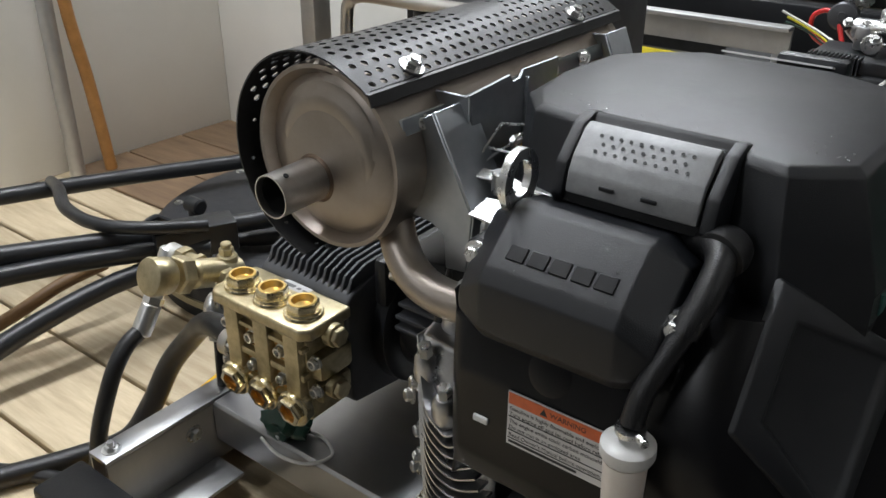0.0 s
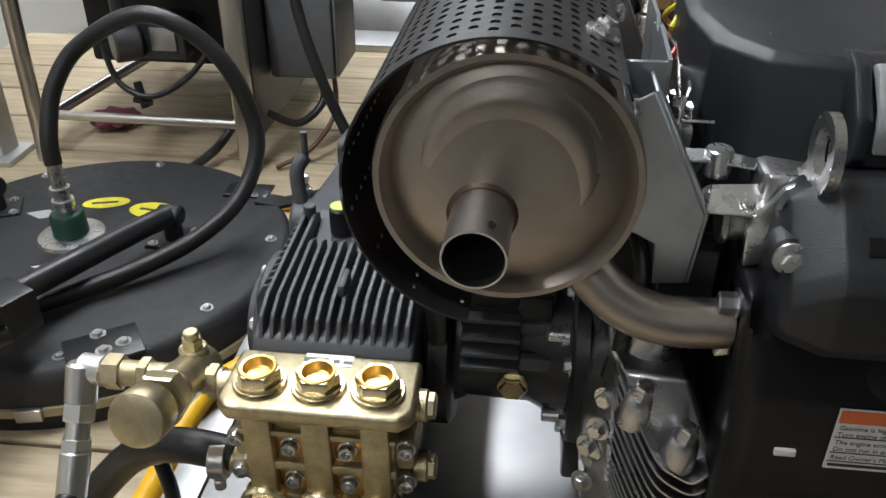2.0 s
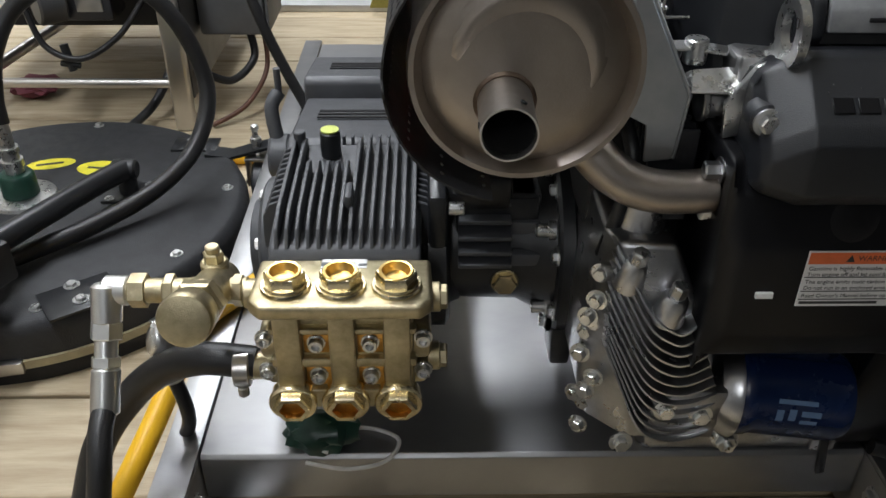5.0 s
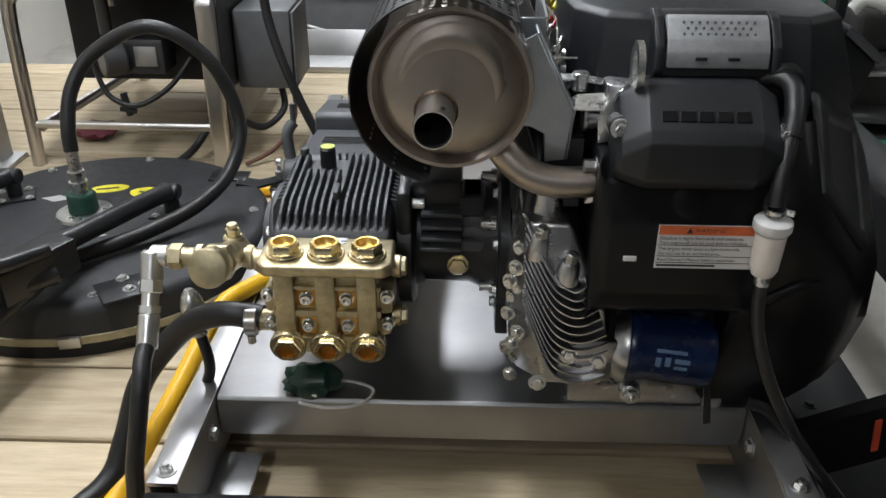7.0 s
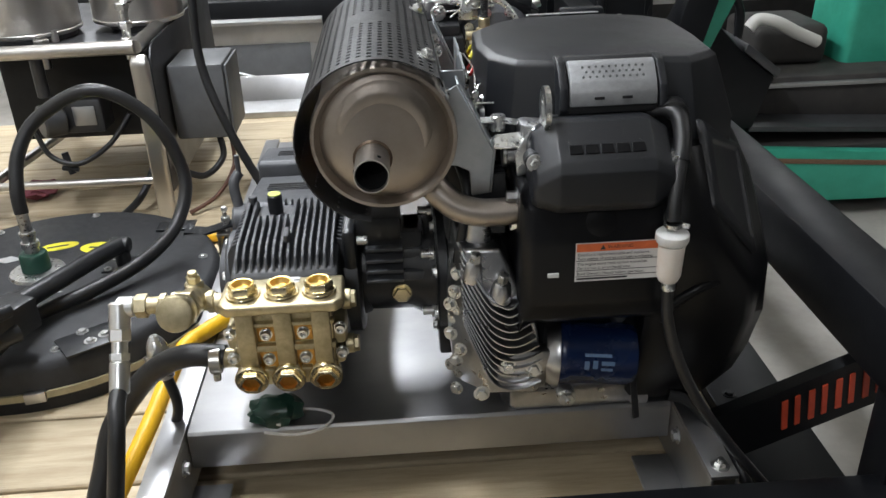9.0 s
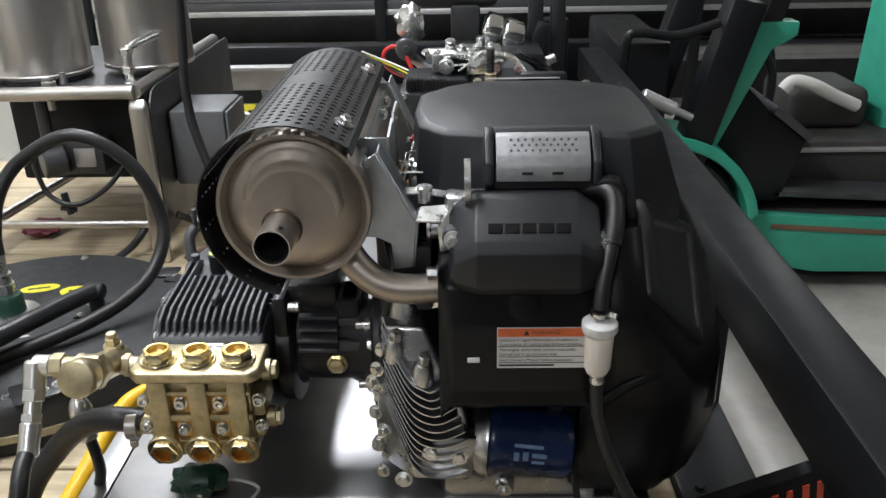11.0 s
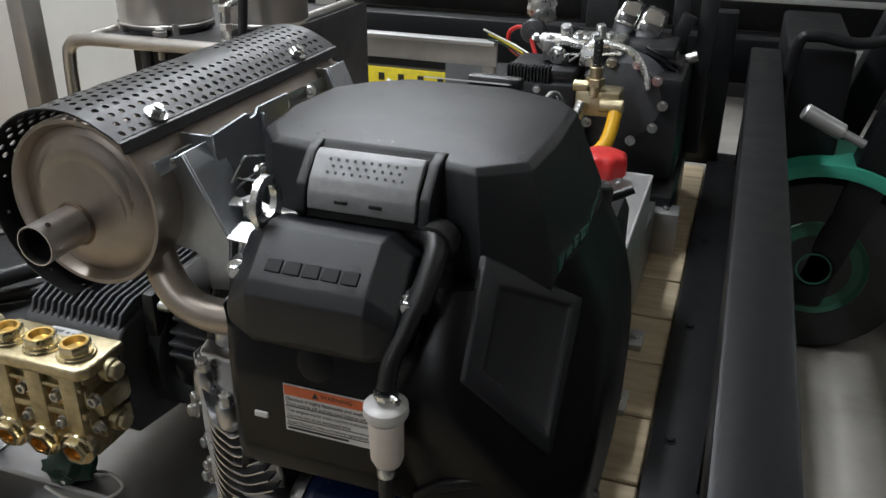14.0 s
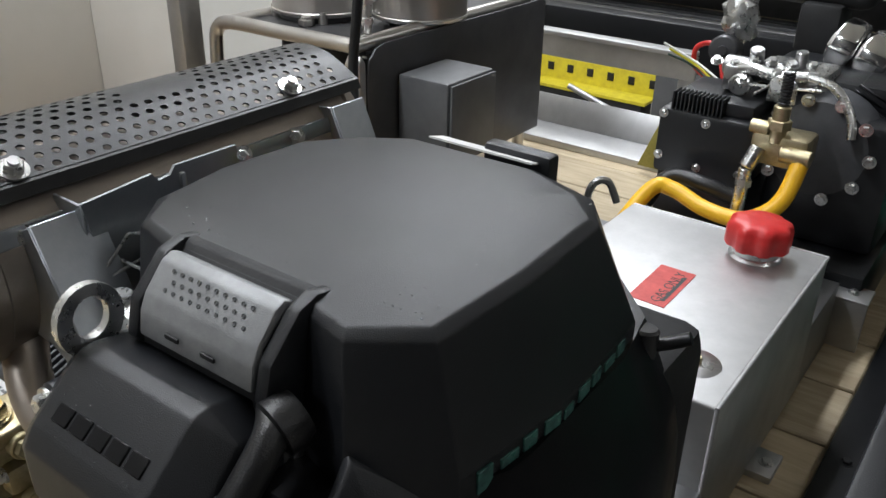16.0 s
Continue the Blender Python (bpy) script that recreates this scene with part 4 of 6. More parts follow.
# raised bars where the maker's name stands
bars = []
for k in range(5):
    u = -0.2525 + k * 0.0163
    for (a, b, c, d) in ((0, 0.0138, -0.0056, 0.0056),):
        bm = box(u + a, u + b, -0.0012, 0.0026, c, d, 0.0006, 1)
        m = Matrix.Translation((0, 0.3935, 0.3903)) @ pose(0, 0, 0, -(90 - slope), 0, 0)
        bmesh.ops.transform(bm, matrix=m, verts=bm.verts)
        part("letter_bar", bm, GLOSSY, vc)
for x, z, y in ((-0.286, 0.374, 0.406), (-0.137, 0.37, 0.406)):
    part("ear", join(rod((x, 0.424, z), (x, 0.406, z), 0.0108, 20, 0.002), box(min(x, x * 0.72 - 0.059), max(x, x * 0.72 - 0.059), 0.412, 0.428, z - 0.01, z + 0.008, 0.003)), PLASTIC, vc)
    part("bolt", join(lathe((x, 0.4055, z), (0, -1, 0), [(0, 0.0095), (0.002, 0.0095)], 20), hexagon((x, 0.404, z), (0, -1, 0.1), 0.0065, 0.007)), ZINC, vc)
part("bolt", bolt((-0.133, 0.414, 0.33), (0.3, -1, 0.1), 0.0065, 0.006), ZINC, vc)
part("gasket", box(-0.292, -0.138, 0.452, 0.459, 0.318, 0.40, 0.003), ZINC, eng)
part("cylinder_head", box(-0.295, -0.135, 0.458, 0.56, 0.30, 0.40, 0.006), ALUC, eng)
part("head_lug", slab([(-0.31, 0.325), (-0.283, 0.33), (-0.279, 0.30), (-0.286, 0.283), (-0.296, 0.29), (-0.31, 0.287), (-0.303, 0.305)], "y", 0.425, 0.435, 0.002), ZINC, eng)
part("exhaust_flange", join(box(-0.302, -0.288, 0.41, 0.455, 0.292, 0.335, 0.004), bolt((-0.302, 0.425, 0.329), (-1, 0, 0), 0.0065, 0.012)), ALUC, eng)
# lifting eye
eye = bmesh.new()
pts_o, pts_i = [], []
for k in range(24):
    a = 2 * math.pi * k / 24
    pts_o.append((0.432 + 0.0215 * math.cos(a), 0.424 + 0.0235 * math.sin(a)))
    pts_i.append((0.432 + 0.0115 * math.cos(a), 0.426 + 0.0135 * math.sin(a)))
ring = []
for x in (-0.2745, -0.2685):
    ring.append(([eye.verts.new((x, *p)) for p in pts_o], [eye.verts.new((x, *p)) for p in pts_i]))
for k in range(24):
    j = (k + 1) % 24
    (o0, i0), (o1, i1) = ring
    eye.faces.new((o0[k], o0[j], i0[j], i0[k]))
    eye.faces.new((o1[k], i1[k], i1[j], o1[j]))
    eye.faces.new((o0[k], o1[k], o1[j], o0[j]))
    eye.faces.new((i0[k], i0[j], i1[j], i1[k]))
bmesh.ops.recalc_face_normals(eye, faces=eye.faces)
part("lifting_eye", join(eye, slab([(0.425, 0.409), (0.447, 0.409), (0.468, 0.40), (0.468, 0.385), (0.43, 0.385)], "x", -0.2735, -0.2695, 0.001, 1), box(-0.2735, -0.245, 0.455, 0.459, 0.383, 0.408, 0.001)), ZINC, eng, "bright zinc lifting eye")
part("eye_bolt", bolt((-0.254, 0.4555, 0.397), (0.1, -1, 0.4), 0.0078, 0.008), ZINC, eng)
lug = lathe((-0.174, 0.462, 0.392), (0.25, -1, 0.55), [(0, 0.0), (0, 0.0115), (0.006, 0.0115), (0.0068, 0.0105), (0.0068, 0.0055), (0.001, 0.005), (0.001, 0)], 22)
part("cover_lug", join(lug, slab([(-0.186, 0.375), (-0.166, 0.378), (-0.165, 0.394), (-0.183, 0.394)], "y", 0.455, 0.462, 0.002)), PLASTIC, eng)
part("hose_bracket", slab([(-0.168, 0.396), (-0.14, 0.415), (-0.122, 0.412), (-0.12, 0.39), (-0.14, 0.385)], "y", 0.452, 0.457, 0.002), SHELL, eng)
# air cleaner cover
top = [(-0.292, 0.494), (-0.246, 0.484), (-0.144, 0.484), (-0.11, 0.476), (-0.075, 0.503), (-0.071, 0.58), (-0.074, 0.668), (-0.1, 0.695), (-0.15, 0.717), (-0.256, 0.714), (-0.29, 0.69), (-0.317, 0.655), (-0.322, 0.58), (-0.312, 0.525)]
mid = [(-0.297, 0.488), (-0.250, 0.477), (-0.140, 0.477), (-0.106, 0.469), (-0.067, 0.498), (-0.062, 0.58), (-0.066, 0.674), (-0.088, 0.712), (-0.146, 0.732), (-0.262, 0.728), (-0.302, 0.703), (-0.329, 0.665), (-0.332, 0.58), (-0.325, 0.52)]
low = [(-0.302, 0.482), (-0.258, 0.468), (-0.132, 0.466), (-0.098, 0.458), (-0.046, 0.490), (-0.036, 0.58), (-0.042, 0.69), (-0.08, 0.724), (-0.142, 0.742), (-0.264, 0.734), (-0.306, 0.708), (-0.331, 0.668), (-0.334, 0.58), (-0.327, 0.52)]
cx, cy = -0.19, 0.6
secs = [[(x, y, 0.362) for x, y in low], [(x, y, 0.385) for x, y in low], [(x + 0.25 * (u - x), y + 0.25 * (v - y), 0.455) for (x, y), (u, v) in zip(mid, top)]]
secs.append([(x, y, 0.4605) for x, y in top])
secs.append([(cx + (x - cx) * 0.6, cy + (y - cy) * 0.6, 0.4655) for x, y in top])
secs.append([(cx + (x - cx) * 0.2, cy + (y - cy) * 0.2, 0.467) for x, y in top])
bm = loft(secs)
bmesh.ops.bevel(bm, geom=[e for e in bm.edges if e.calc_face_angle(0) > 0.3 and all(v.co.z > 0.37 for v in e.verts)], offset=0.0016, segments=2, affect="EDGES", profile=0.5)
cover = part("air_cleaner_cover", bm, PLASTIC, eng, "dull black plastic air cleaner cover", 32)
part("cover_seam", loft([[(cx + (x - cx) * 1.0, cy + (y - cy) * 1.0, z) for x, y in low] for z in (0.353, 0.3635)]), BLACKM, cover)
part("cover_base", loft([[(cx + (x - cx) * s, cy + (y - cy) * s, z) for x, y in low] for z, s in ((0.315, 0.93), (0.325, 0.985), (0.353, 1.0))], 0.003), PLASTIC, cover)
part("rear_latch", box(-0.2, -0.14, 0.732, 0.748, 0.435, 0.466, 0.004), PLASTIC, cover)
part("warning_sticker", turned(box(-0.245, -0.15, 0.722, 0.742, 0.4595, 0.461), (-0.2, 0.73, 0.46), -15), PAPER, cover, "white strip sticker on the cover's rear edge")
# latch knob in its recess
part("recess", slab([(0.494, 0.4632), (0.487, 0.4632), (0.452, 0.43), (0.448, 0.41), (0.492, 0.405)], "x", -0.2475, -0.1435, 0.002), BLACKM, cover)
for x0, x1 in ((-0.254, -0.2445), (-0.1465, -0.137)):
    part("latch_cheek", slab([(0.50, 0.4615), (0.486, 0.4648), (0.472, 0.4605), (0.4495, 0.438), (0.4435, 0.416), (0.455, 0.402), (0.5, 0.40)], "x", x0, x1, 0.002, 2), PLASTIC, cover)
kp = [(0.479, 0.4595), (0.473, 0.4625), (0.466, 0.4595), (0.452, 0.444), (0.447, 0.434), (0.4445, 0.419), (0.452, 0.418), (0.456, 0.44), (0.478, 0.458)]
knob = part("latch_knob", slab(kp, "x", -0.2425, -0.1485, 0.0018, 2), KNOB, cover, "silver grey latch handle with dimples")
for j in range(3):
    for k in range(10 - (j == 1)):
        f = 0.2 + 0.27 * j
        y, z = 0.466 + (0.452 - 0.466) * f, 0.4605 + (0.444 - 0.4605) * f
        nn = Vector((0, -0.763, 0.647))
        x = -0.2275 + k * 0.0072 + (0.0036 if j == 1 else 0)
        part("dimple", lathe(Vector((x, y, z)) + nn * 0.0001, nn, [(0, 0.0014), (0.0003, 0.0013), (0.0003, 0.001), (-0.0006, 0.0006), (-0.0006, 0)], 10), GREYP, knob)
for x in (-0.217, -0.187):
    part("slot", box(x, x + 0.011, 0.4438, 0.4455, 0.4265, 0.4295, 0.0005), BLACKM, knob)

# blower housing
def blower(z, yf, xr, yb=0.76):
    """One level of the housing: front, slanting facet, right side, back."""
    xc = min((yf - 0.26 - 0.85 * z) / 1.44, xr - 0.03)
    yr = max(0.26 + 1.44 * xr + 0.85 * z, yf + 0.035)
    return [(-0.15, yf + 0.01, z), (-0.14, yf, z), (xc - 0.012, yf, z), (xc, yf + 0.005, z), (xc + 0.01, yf + 0.018, z), (xr - 0.008, yr - 0.012, z), (xr - 0.002, yr, z), (xr, yr + 0.02, z), (xr, 0.66, z), (xr - 0.012, 0.72, z), (xr - 0.05, yb, z), (-0.15, yb, z)]


secs = [blower(*a) for a in ((0.006, 0.478, -0.014), (0.05, 0.448, -0.004), (0.10, 0.427, 0.002), (0.16, 0.410, 0.006), (0.215, 0.397, 0.007), (0.25, 0.391, 0.006), (0.285, 0.383, 0.003), (0.31, 0.388, -0.003), (0.345, 0.412, -0.02), (0.372, 0.434, -0.035))]
blow = part("blower_housing", loft(secs), GLOSSY, eng, "rounded black blower housing", 45)
# inset intake panel: frame and dark pocket
P = [Vector(p) for p in ((-0.083, 0.456, 0.371), (-0.032, 0.503, 0.340), (-0.031, 0.43, 0.257), (-0.082, 0.415, 0.319))]
pn = (P[1] - P[0]).cross(P[3] - P[0]).normalized()
if pn.y > 0:
    pn = -pn
cen = sum(P, Vector()) / 4
pm = bmesh.new()
ex, ez = (P[1] - P[0] + P[2] - P[3]) / 2, (P[0] - P[3] + P[1] - P[2]) / 2
grow = [(-0.22, 0.18), (0.15, 0.12), (0.12, -0.14), (-0.20, -0.18)]
outer = [p + ex * g + ez * h + pn * 0.0022 for p, (g, h) in zip(P, grow)]
inner = [p + pn * 0.0044 for p in P]
deep = [cen + (p - cen) * 0.93 + pn * 0.0008 for p in P]
skirt = [p + ex * g * 1.15 + ez * h * 1.15 - pn * 0.004 for p, (g, h) in zip(P, grow)]
vs = [[pm.verts.new(p) for p in r] for r in (skirt, outer, inner, deep)]
for a, b in zip(vs, vs[1:]):
    for i in range(4):
        pm.faces.new((a[i], a[(i + 1) % 4], b[(i + 1) % 4], b[i]))
pm.faces.new(vs[3])
bmesh.ops.recalc_face_normals(pm, faces=pm.faces)
bmesh.ops.bevel(pm, geom=[e for e in pm.edges if e.calc_face_angle(0) > 0.2], offset=0.002, segments=2, affect="EDGES", profile=0.5)
part("intake_panel", pm, PLASTIC, blow, "recessed black panel")
part("arch_rib", tube([(-0.13, 0.401, 0.19), (-0.10, 0.397, 0.215), (-0.065, 0.405, 0.222), (-0.035, 0.426, 0.21), (-0.01, 0.465, 0.18), (0.004, 0.51, 0.14)], 0.006, 10), GLOSSY, blow)
band = part("side_band", loft([[(-0.05, 0.53, z), (-0.038 - o, 0.54, z), (-0.030 - o, 0.62, z), (-0.034 - o, 0.69, z), (-0.05, 0.70, z)] for z, o in ((0.318, -0.006), (0.354, 0.0))]), GLOSSY, eng)
for k in range(9):
    y = 0.503 + 0.0195 * k
    x = -0.046 + 0.010 * (y - 0.49) / 0.09 if y < 0.58 else -0.036 - 0.006 * (y - 0.58) / 0.11
    turn = -6.3 if y < 0.572 else 3.1
    part("sticker_block", turned(box(x - 0.001, x + 0.0012, y, y + 0.0125 + 0.003 * (k % 2), 0.3665, 0.3815 - 0.003 * (k % 3 == 1), 0.0004, 1), (x, y, 0.373), 0, 0, turn), TEAL, cover, "dark teal foil sticker block")
part("throttle_lever", join(tube([(-0.04, 0.71, 0.355), (-0.028, 0.717, 0.358), (-0.012, 0.722, 0.366)], 0.005, 10), rod((-0.042, 0.705, 0.33), (-0.042, 0.71, 0.37), 0.011, 14, 0.002)), SHELL, eng)
part("rear_body", box(-0.33, -0.02, 0.56, 0.80, 0.12, 0.34, 0.02), BLACKM, eng)
part("chrome_hook", tube([(-0.12, 0.752, 0.40), (-0.118, 0.758, 0.44), (-0.108, 0.765, 0.446), (-0.1, 0.768, 0.43)], 0.003, 8), ZINC, eng)

# carburettor and governor linkage
carb = part("carburettor", join(box(-0.335, -0.29, 0.52, 0.60, 0.345, 0.40, 0.006), rod((-0.318, 0.60, 0.365), (-0.318, 0.68, 0.365), 0.019, 18, 0.002)), ALUC, eng, "cast aluminium carburettor")
part("intake_elbow", join(rod((-0.312, 0.462, 0.365), (-0.285, 0.462, 0.365), 0.0125, 18, 0.002), rod((-0.314, 0.462, 0.365), (-0.309, 0.462, 0.365), 0.015, 18, 0.001)), ALUC, eng)
part("link_rod", join(rod((-0.339, 0.487, 0.404), (-0.33, 0.60, 0.425), 0.0012, 6), rod((-0.33, 0.60, 0.425), (-0.335, 0.70, 0.42), 0.0012, 6)), ZINC, eng)
for x, y, z in ((-0.325, 0.535, 0.405), (-0.30, 0.56, 0.402), (-0.33, 0.575, 0.398), (-0.312, 0.62, 0.405), (-0.33, 0.66, 0.40)):
    part("bolt", bolt((x, y, z), (-0.3, -0.2, 1), 0.0055, 0.006), ZINC, eng)
for x, y, z, c in ((-0.335, 0.60, 0.418, RED), (-0.332, 0.635, 0.43, YELTAPE), (-0.325, 0.67, 0.40, RED)):
    part("wire", tube([(x, y, z), (x + 0.012, y + 0.03, z + 0.012), (x + 0.004, y + 0.07, z - 0.01), (x + 0.02, y + 0.10, z - 0.03)], 0.0022, 8), c, eng)
part("throttle_lever_arm", join(turned(slab([(-0.352, 0.476), (-0.347, 0.469), (-0.318, 0.474), (-0.296, 0.47), (-0.292, 0.481), (-0.316, 0.487), (-0.349, 0.483)], "z", 0.397, 0.3992, 0.0006, 1), (-0.32, 0.478, 0.398), 10, 4, 0), rod((-0.316, 0.480, 0.386), (-0.316, 0.480, 0.404), 0.0085, 16, 0.001)), ZINC, eng, "bright zinc throttle lever")
part("tall_link", join(rod((-0.347, 0.478, 0.396), (-0.335, 0.505, 0.432), 0.0011, 6), rod((-0.335, 0.505, 0.432), (-0.328, 0.55, 0.42), 0.0011, 6), rod((-0.343, 0.50, 0.412), (-0.318, 0.50, 0.412), 0.0012, 6)), ZINC, eng)
part("cable_clamp", join(turned(slab([(-0.325, 0.447), (-0.297, 0.443), (-0.287, 0.452), (-0.29, 0.468), (-0.32, 0.468)], "z", 0.380, 0.3822, 0.0006, 1), (-0.305, 0.455, 0.381), 24, -4, 0), bolt((-0.30, 0.452, 0.3805), (0, -0.4, 1), 0.004, 0.003)), ZINC, eng)
part("lug_plate", slab([(-0.300, 0.345), (-0.268, 0.352), (-0.258, 0.388), (-0.258, 0.408), (-0.285, 0.398), (-0.302, 0.372)], "y", 0.440, 0.446, 0.0015), ZINC, eng)
for x, y, z, d in ((-0.335, 0.53, 0.41, (-1, 0, 0.3)), (-0.337, 0.64, 0.405, (-1, -0.2, 0.2)), (-0.345, 0.54, 0.39, (-1, -0.3, 0)), (-0.345, 0.60, 0.385, (-1, -0.3, 0)), (-0.318, 0.468, 0.377, (-0.5, -1, 0.2)), (-0.328, 0.49, 0.39, (-1, -0.5, 0.2))):
    part("link_bolt", bolt((x, y, z), d, 0.0052, 0.006), ZINC, eng)
part("spark_boot", tube([(-0.345, 0.565, 0.395), (-0.352, 0.56, 0.385), (-0.35, 0.575, 0.37), (-0.335, 0.60, 0.365)], 0.0055, 12), mat("amber_boot", (0.75, 0.38, 0.03), 0.4), eng, "amber spark lead boot")
for k in range(6):
    part("black_fin", box(-0.345, -0.31, 0.455 + 0.012 * k, 0.459 + 0.012 * k, 0.27, 0.345, 0.001, 1), SHELL, eng)

# breather hose and fuel filter
hose = thing("breather_hose", (-0.13, 0.43, 0.38), "short bent black rubber fuel hose with a wire clip", "hose")
part("sleeve", tube([(-0.155, 0.462, 0.402), (-0.138, 0.45, 0.410), (-0.127, 0.436, 0.406), (-0.127, 0.418, 0.388), (-0.132, 0.403, 0.368)], 0.0096, 18), RUBBER, hose)
part("hose", tube([(-0.128, 0.414, 0.382), (-0.134, 0.398, 0.362), (-0.142, 0.38, 0.335), (-0.144, 0.372, 0.313)], 0.0076, 16), RUBBER, hose)
part("grommet", lathe((-0.1295, 0.447, 0.407), (0.25, 1, 0.3), [(-0.006, 0.0115), (-0.004, 0.0165), (0.004, 0.0165), (0.012, 0.0135)], 24), RUBBER, hose)
ff = thing("fuel_filter", (-0.143, 0.368, 0.24), "milky white inline fuel filter in the fuel hose", "fuel filter")
part("lid", lathe((-0.144, 0.371, 0.303), (0, 0.03, -1), [(0, 0.009), (0.001, 0.0155), (0.003, 0.0175), (0.010, 0.0178), (0.013, 0.0165), (0.015, 0.0142)], 32), WHITEP, ff)
part("bowl", lathe((-0.144, 0.370, 0.2885), (0, 0.05, -1), [(0, 0.0142), (0.038, 0.0133), (0.045, 0.0105), (0.047, 0.006), (0.047, 0)], 32), MILKY, ff, "milky bowl with amber fuel")
part("top_clamp", join(lathe((-0.144, 0.3715, 0.312), (0, 0.03, -1), [(0, 0.0098), (0.004, 0.0098)], 18), rod((-0.136, 0.366, 0.311), (-0.13, 0.362, 0.311), 0.003, 8)), ZINC, ff)
part("bottom_clamp", lathe((-0.144, 0.3685, 0.243), (0, 0.05, -1), [(0, 0.006), (0.004, 0.0075), (0.009, 0.0075), (0.010, 0.005)], 18), ZINC, ff)
fh = solo("fuel_hose", join(tube([(-0.144, 0.368, 0.236), (-0.142, 0.367, 0.20), (-0.128, 0.365, 0.15), (-0.10, 0.36, 0.09), (-0.06, 0.355, 0.03), (-0.02, 0.345, -0.02), (0.02, 0.335, -0.07), (0.03, 0.33, -0.11)], 0.0065, 12)), RUBBER, "thin black fuel hose hanging over the rail", "hose")
solo("drain_hose", tube([(-0.10, 0.45, 0.03), (-0.07, 0.44, 0.02), (-0.035, 0.40, -0.02), (-0.015, 0.36, -0.06), (0.01, 0.335, -0.105)], 0.008, 12), RUBBER, "black rubber drain hose running down beside the rail", "hose")

# ---- unloader valve and hoses on the pump ----
unl = thing("unloader_valve", (-0.69, 0.46, 0.17), "brass unloader valve screwed to the pump's side", "valve")
part("body", join(rod((-0.681, 0.502, 0.186), (-0.681, 0.440, 0.208), 0.0165, 24, 0.003), rod((-0.652, 0.472, 0.194), (-0.70, 0.474, 0.193), 0.011, 20, 0.001), hexagon((-0.664, 0.472, 0.194), (1, 0, 0), 0.0135, 0.008)), BRASS, unl)
part("hex_nut", hexagon((-0.681, 0.434, 0.2105), (0, -0.94, 0.34), 0.0212, 0.015, 0.002), BRASS, unl)
part("end_cap", lathe((-0.681, 0.414, 0.2175), (0, -0.94, 0.34), [(0, 0.017), (0.004, 0.020), (0.023, 0.0208), (0.026, 0.0195), (0.027, 0.017), (0.027, 0)], 32), BRASS, unl, "round turned brass end cap")
part("top_plug", join(rod((-0.682, 0.49, 0.195), (-0.682, 0.49, 0.212), 0.0115, 20, 0.002), hexagon((-0.682, 0.49, 0.2115), (0, 0, 1), 0.0085, 0.009), rod((-0.682, 0.49, 0.218), (-0.682, 0.49, 0.226), 0.006, 14, 0.001)), BRASS, unl)
part("outlet_pipe", join(rod((-0.695, 0.475, 0.192), (-0.752, 0.478, 0.190), 0.0105, 20, 0.001), hexagon((-0.737, 0.4775, 0.1905), (-1, 0, 0), 0.0145, 0.014), hexagon((-0.714, 0.4765, 0.191), (-1, 0, 0), 0.014, 0.008)), BRASS, unl)
elb = part("elbow", join(rod((-0.751, 0.478, 0.190), (-0.773, 0.479, 0.190), 0.0125, 20, 0.002), rod((-0.770, 0.479, 0.197), (-0.771, 0.463, 0.166), 0.0125, 20, 0.003)), PLATED, unl, "bright plated steel elbow")
HD = Vector((-0.02, -0.55, -0.83)).normalized()
H0 = Vector((-0.771, 0.474, 0.182))
part("swivel_nut", join(hexagon(H0 + HD * 0.018, HD, 0.0135, 0.014), rod(H0 + HD * 0.03, H0 + HD * 0.05, 0.0095, 18, 0.001), hexagon(H0 + HD * 0.046, HD, 0.0125, 0.009)), PLATED, elb)
part("ferrule", rod(H0 + HD * 0.055, H0 + HD * 0.094, 0.0118, 22, 0.002), PLATED, elb)
solo("pressure_hose", tube([H0 + HD * 0.088, (-0.772, 0.405, 0.101), (-0.770, 0.384, 0.082), (-0.773, 0.366, 0.045), (-0.779, 0.352, 0.0), (-0.785, 0.342, -0.055), (-0.81, 0.338, -0.1), (-0.88, 0.33, -0.109), (-1.0, 0.26, -0.109), (-1.2, 0.1, -0.109)], 0.0100, 16), RUBBER, "black rubber pressure hose running down to the deck", "hose")
ball = thing("ball_coupling", (-0.745, 0.51, 0.06), "bright plated quick coupling hanging beside the hose", "coupling")
part("body", lathe((-0.752, 0.515, 0.125), (0.12, -0.1, -1), [(0, 0.005), (0.006, 0.0095), (0.014, 0.013), (0.024, 0.0145), (0.03, 0.0125), (0.034, 0.015), (0.044, 0.015), (0.046, 0.012), (0.06, 0.0115), (0.06, 0.0)], 24), ZINC, ball)
part("tail_hose", tube([(-0.745, 0.51, 0.07), (-0.735, 0.50, 0.02), (-0.765, 0.52, -0.05), (-0.78, 0.55, -0.109)], 0.007, 12), RUBBER, ball)
inl = thing("suction_hose", (-0.75, 0.46, FZ), "thick black suction hose clamped to the pump inlet", "hose")
part("hose", tube([(-0.655, 0.474, 0.114), (-0.70, 0.478, 0.116), (-0.74, 0.487, 0.098), (-0.778, 0.492, 0.062), (-0.815, 0.48, 0.012), (-0.834, 0.452, -0.05), (-0.85, 0.42, -0.09), (-0.89, 0.36, -0.104), (-0.96, 0.2, -0.104), (-1.0, -0.05, -0.104)], 0.0148, 18), RUBBER, inl)
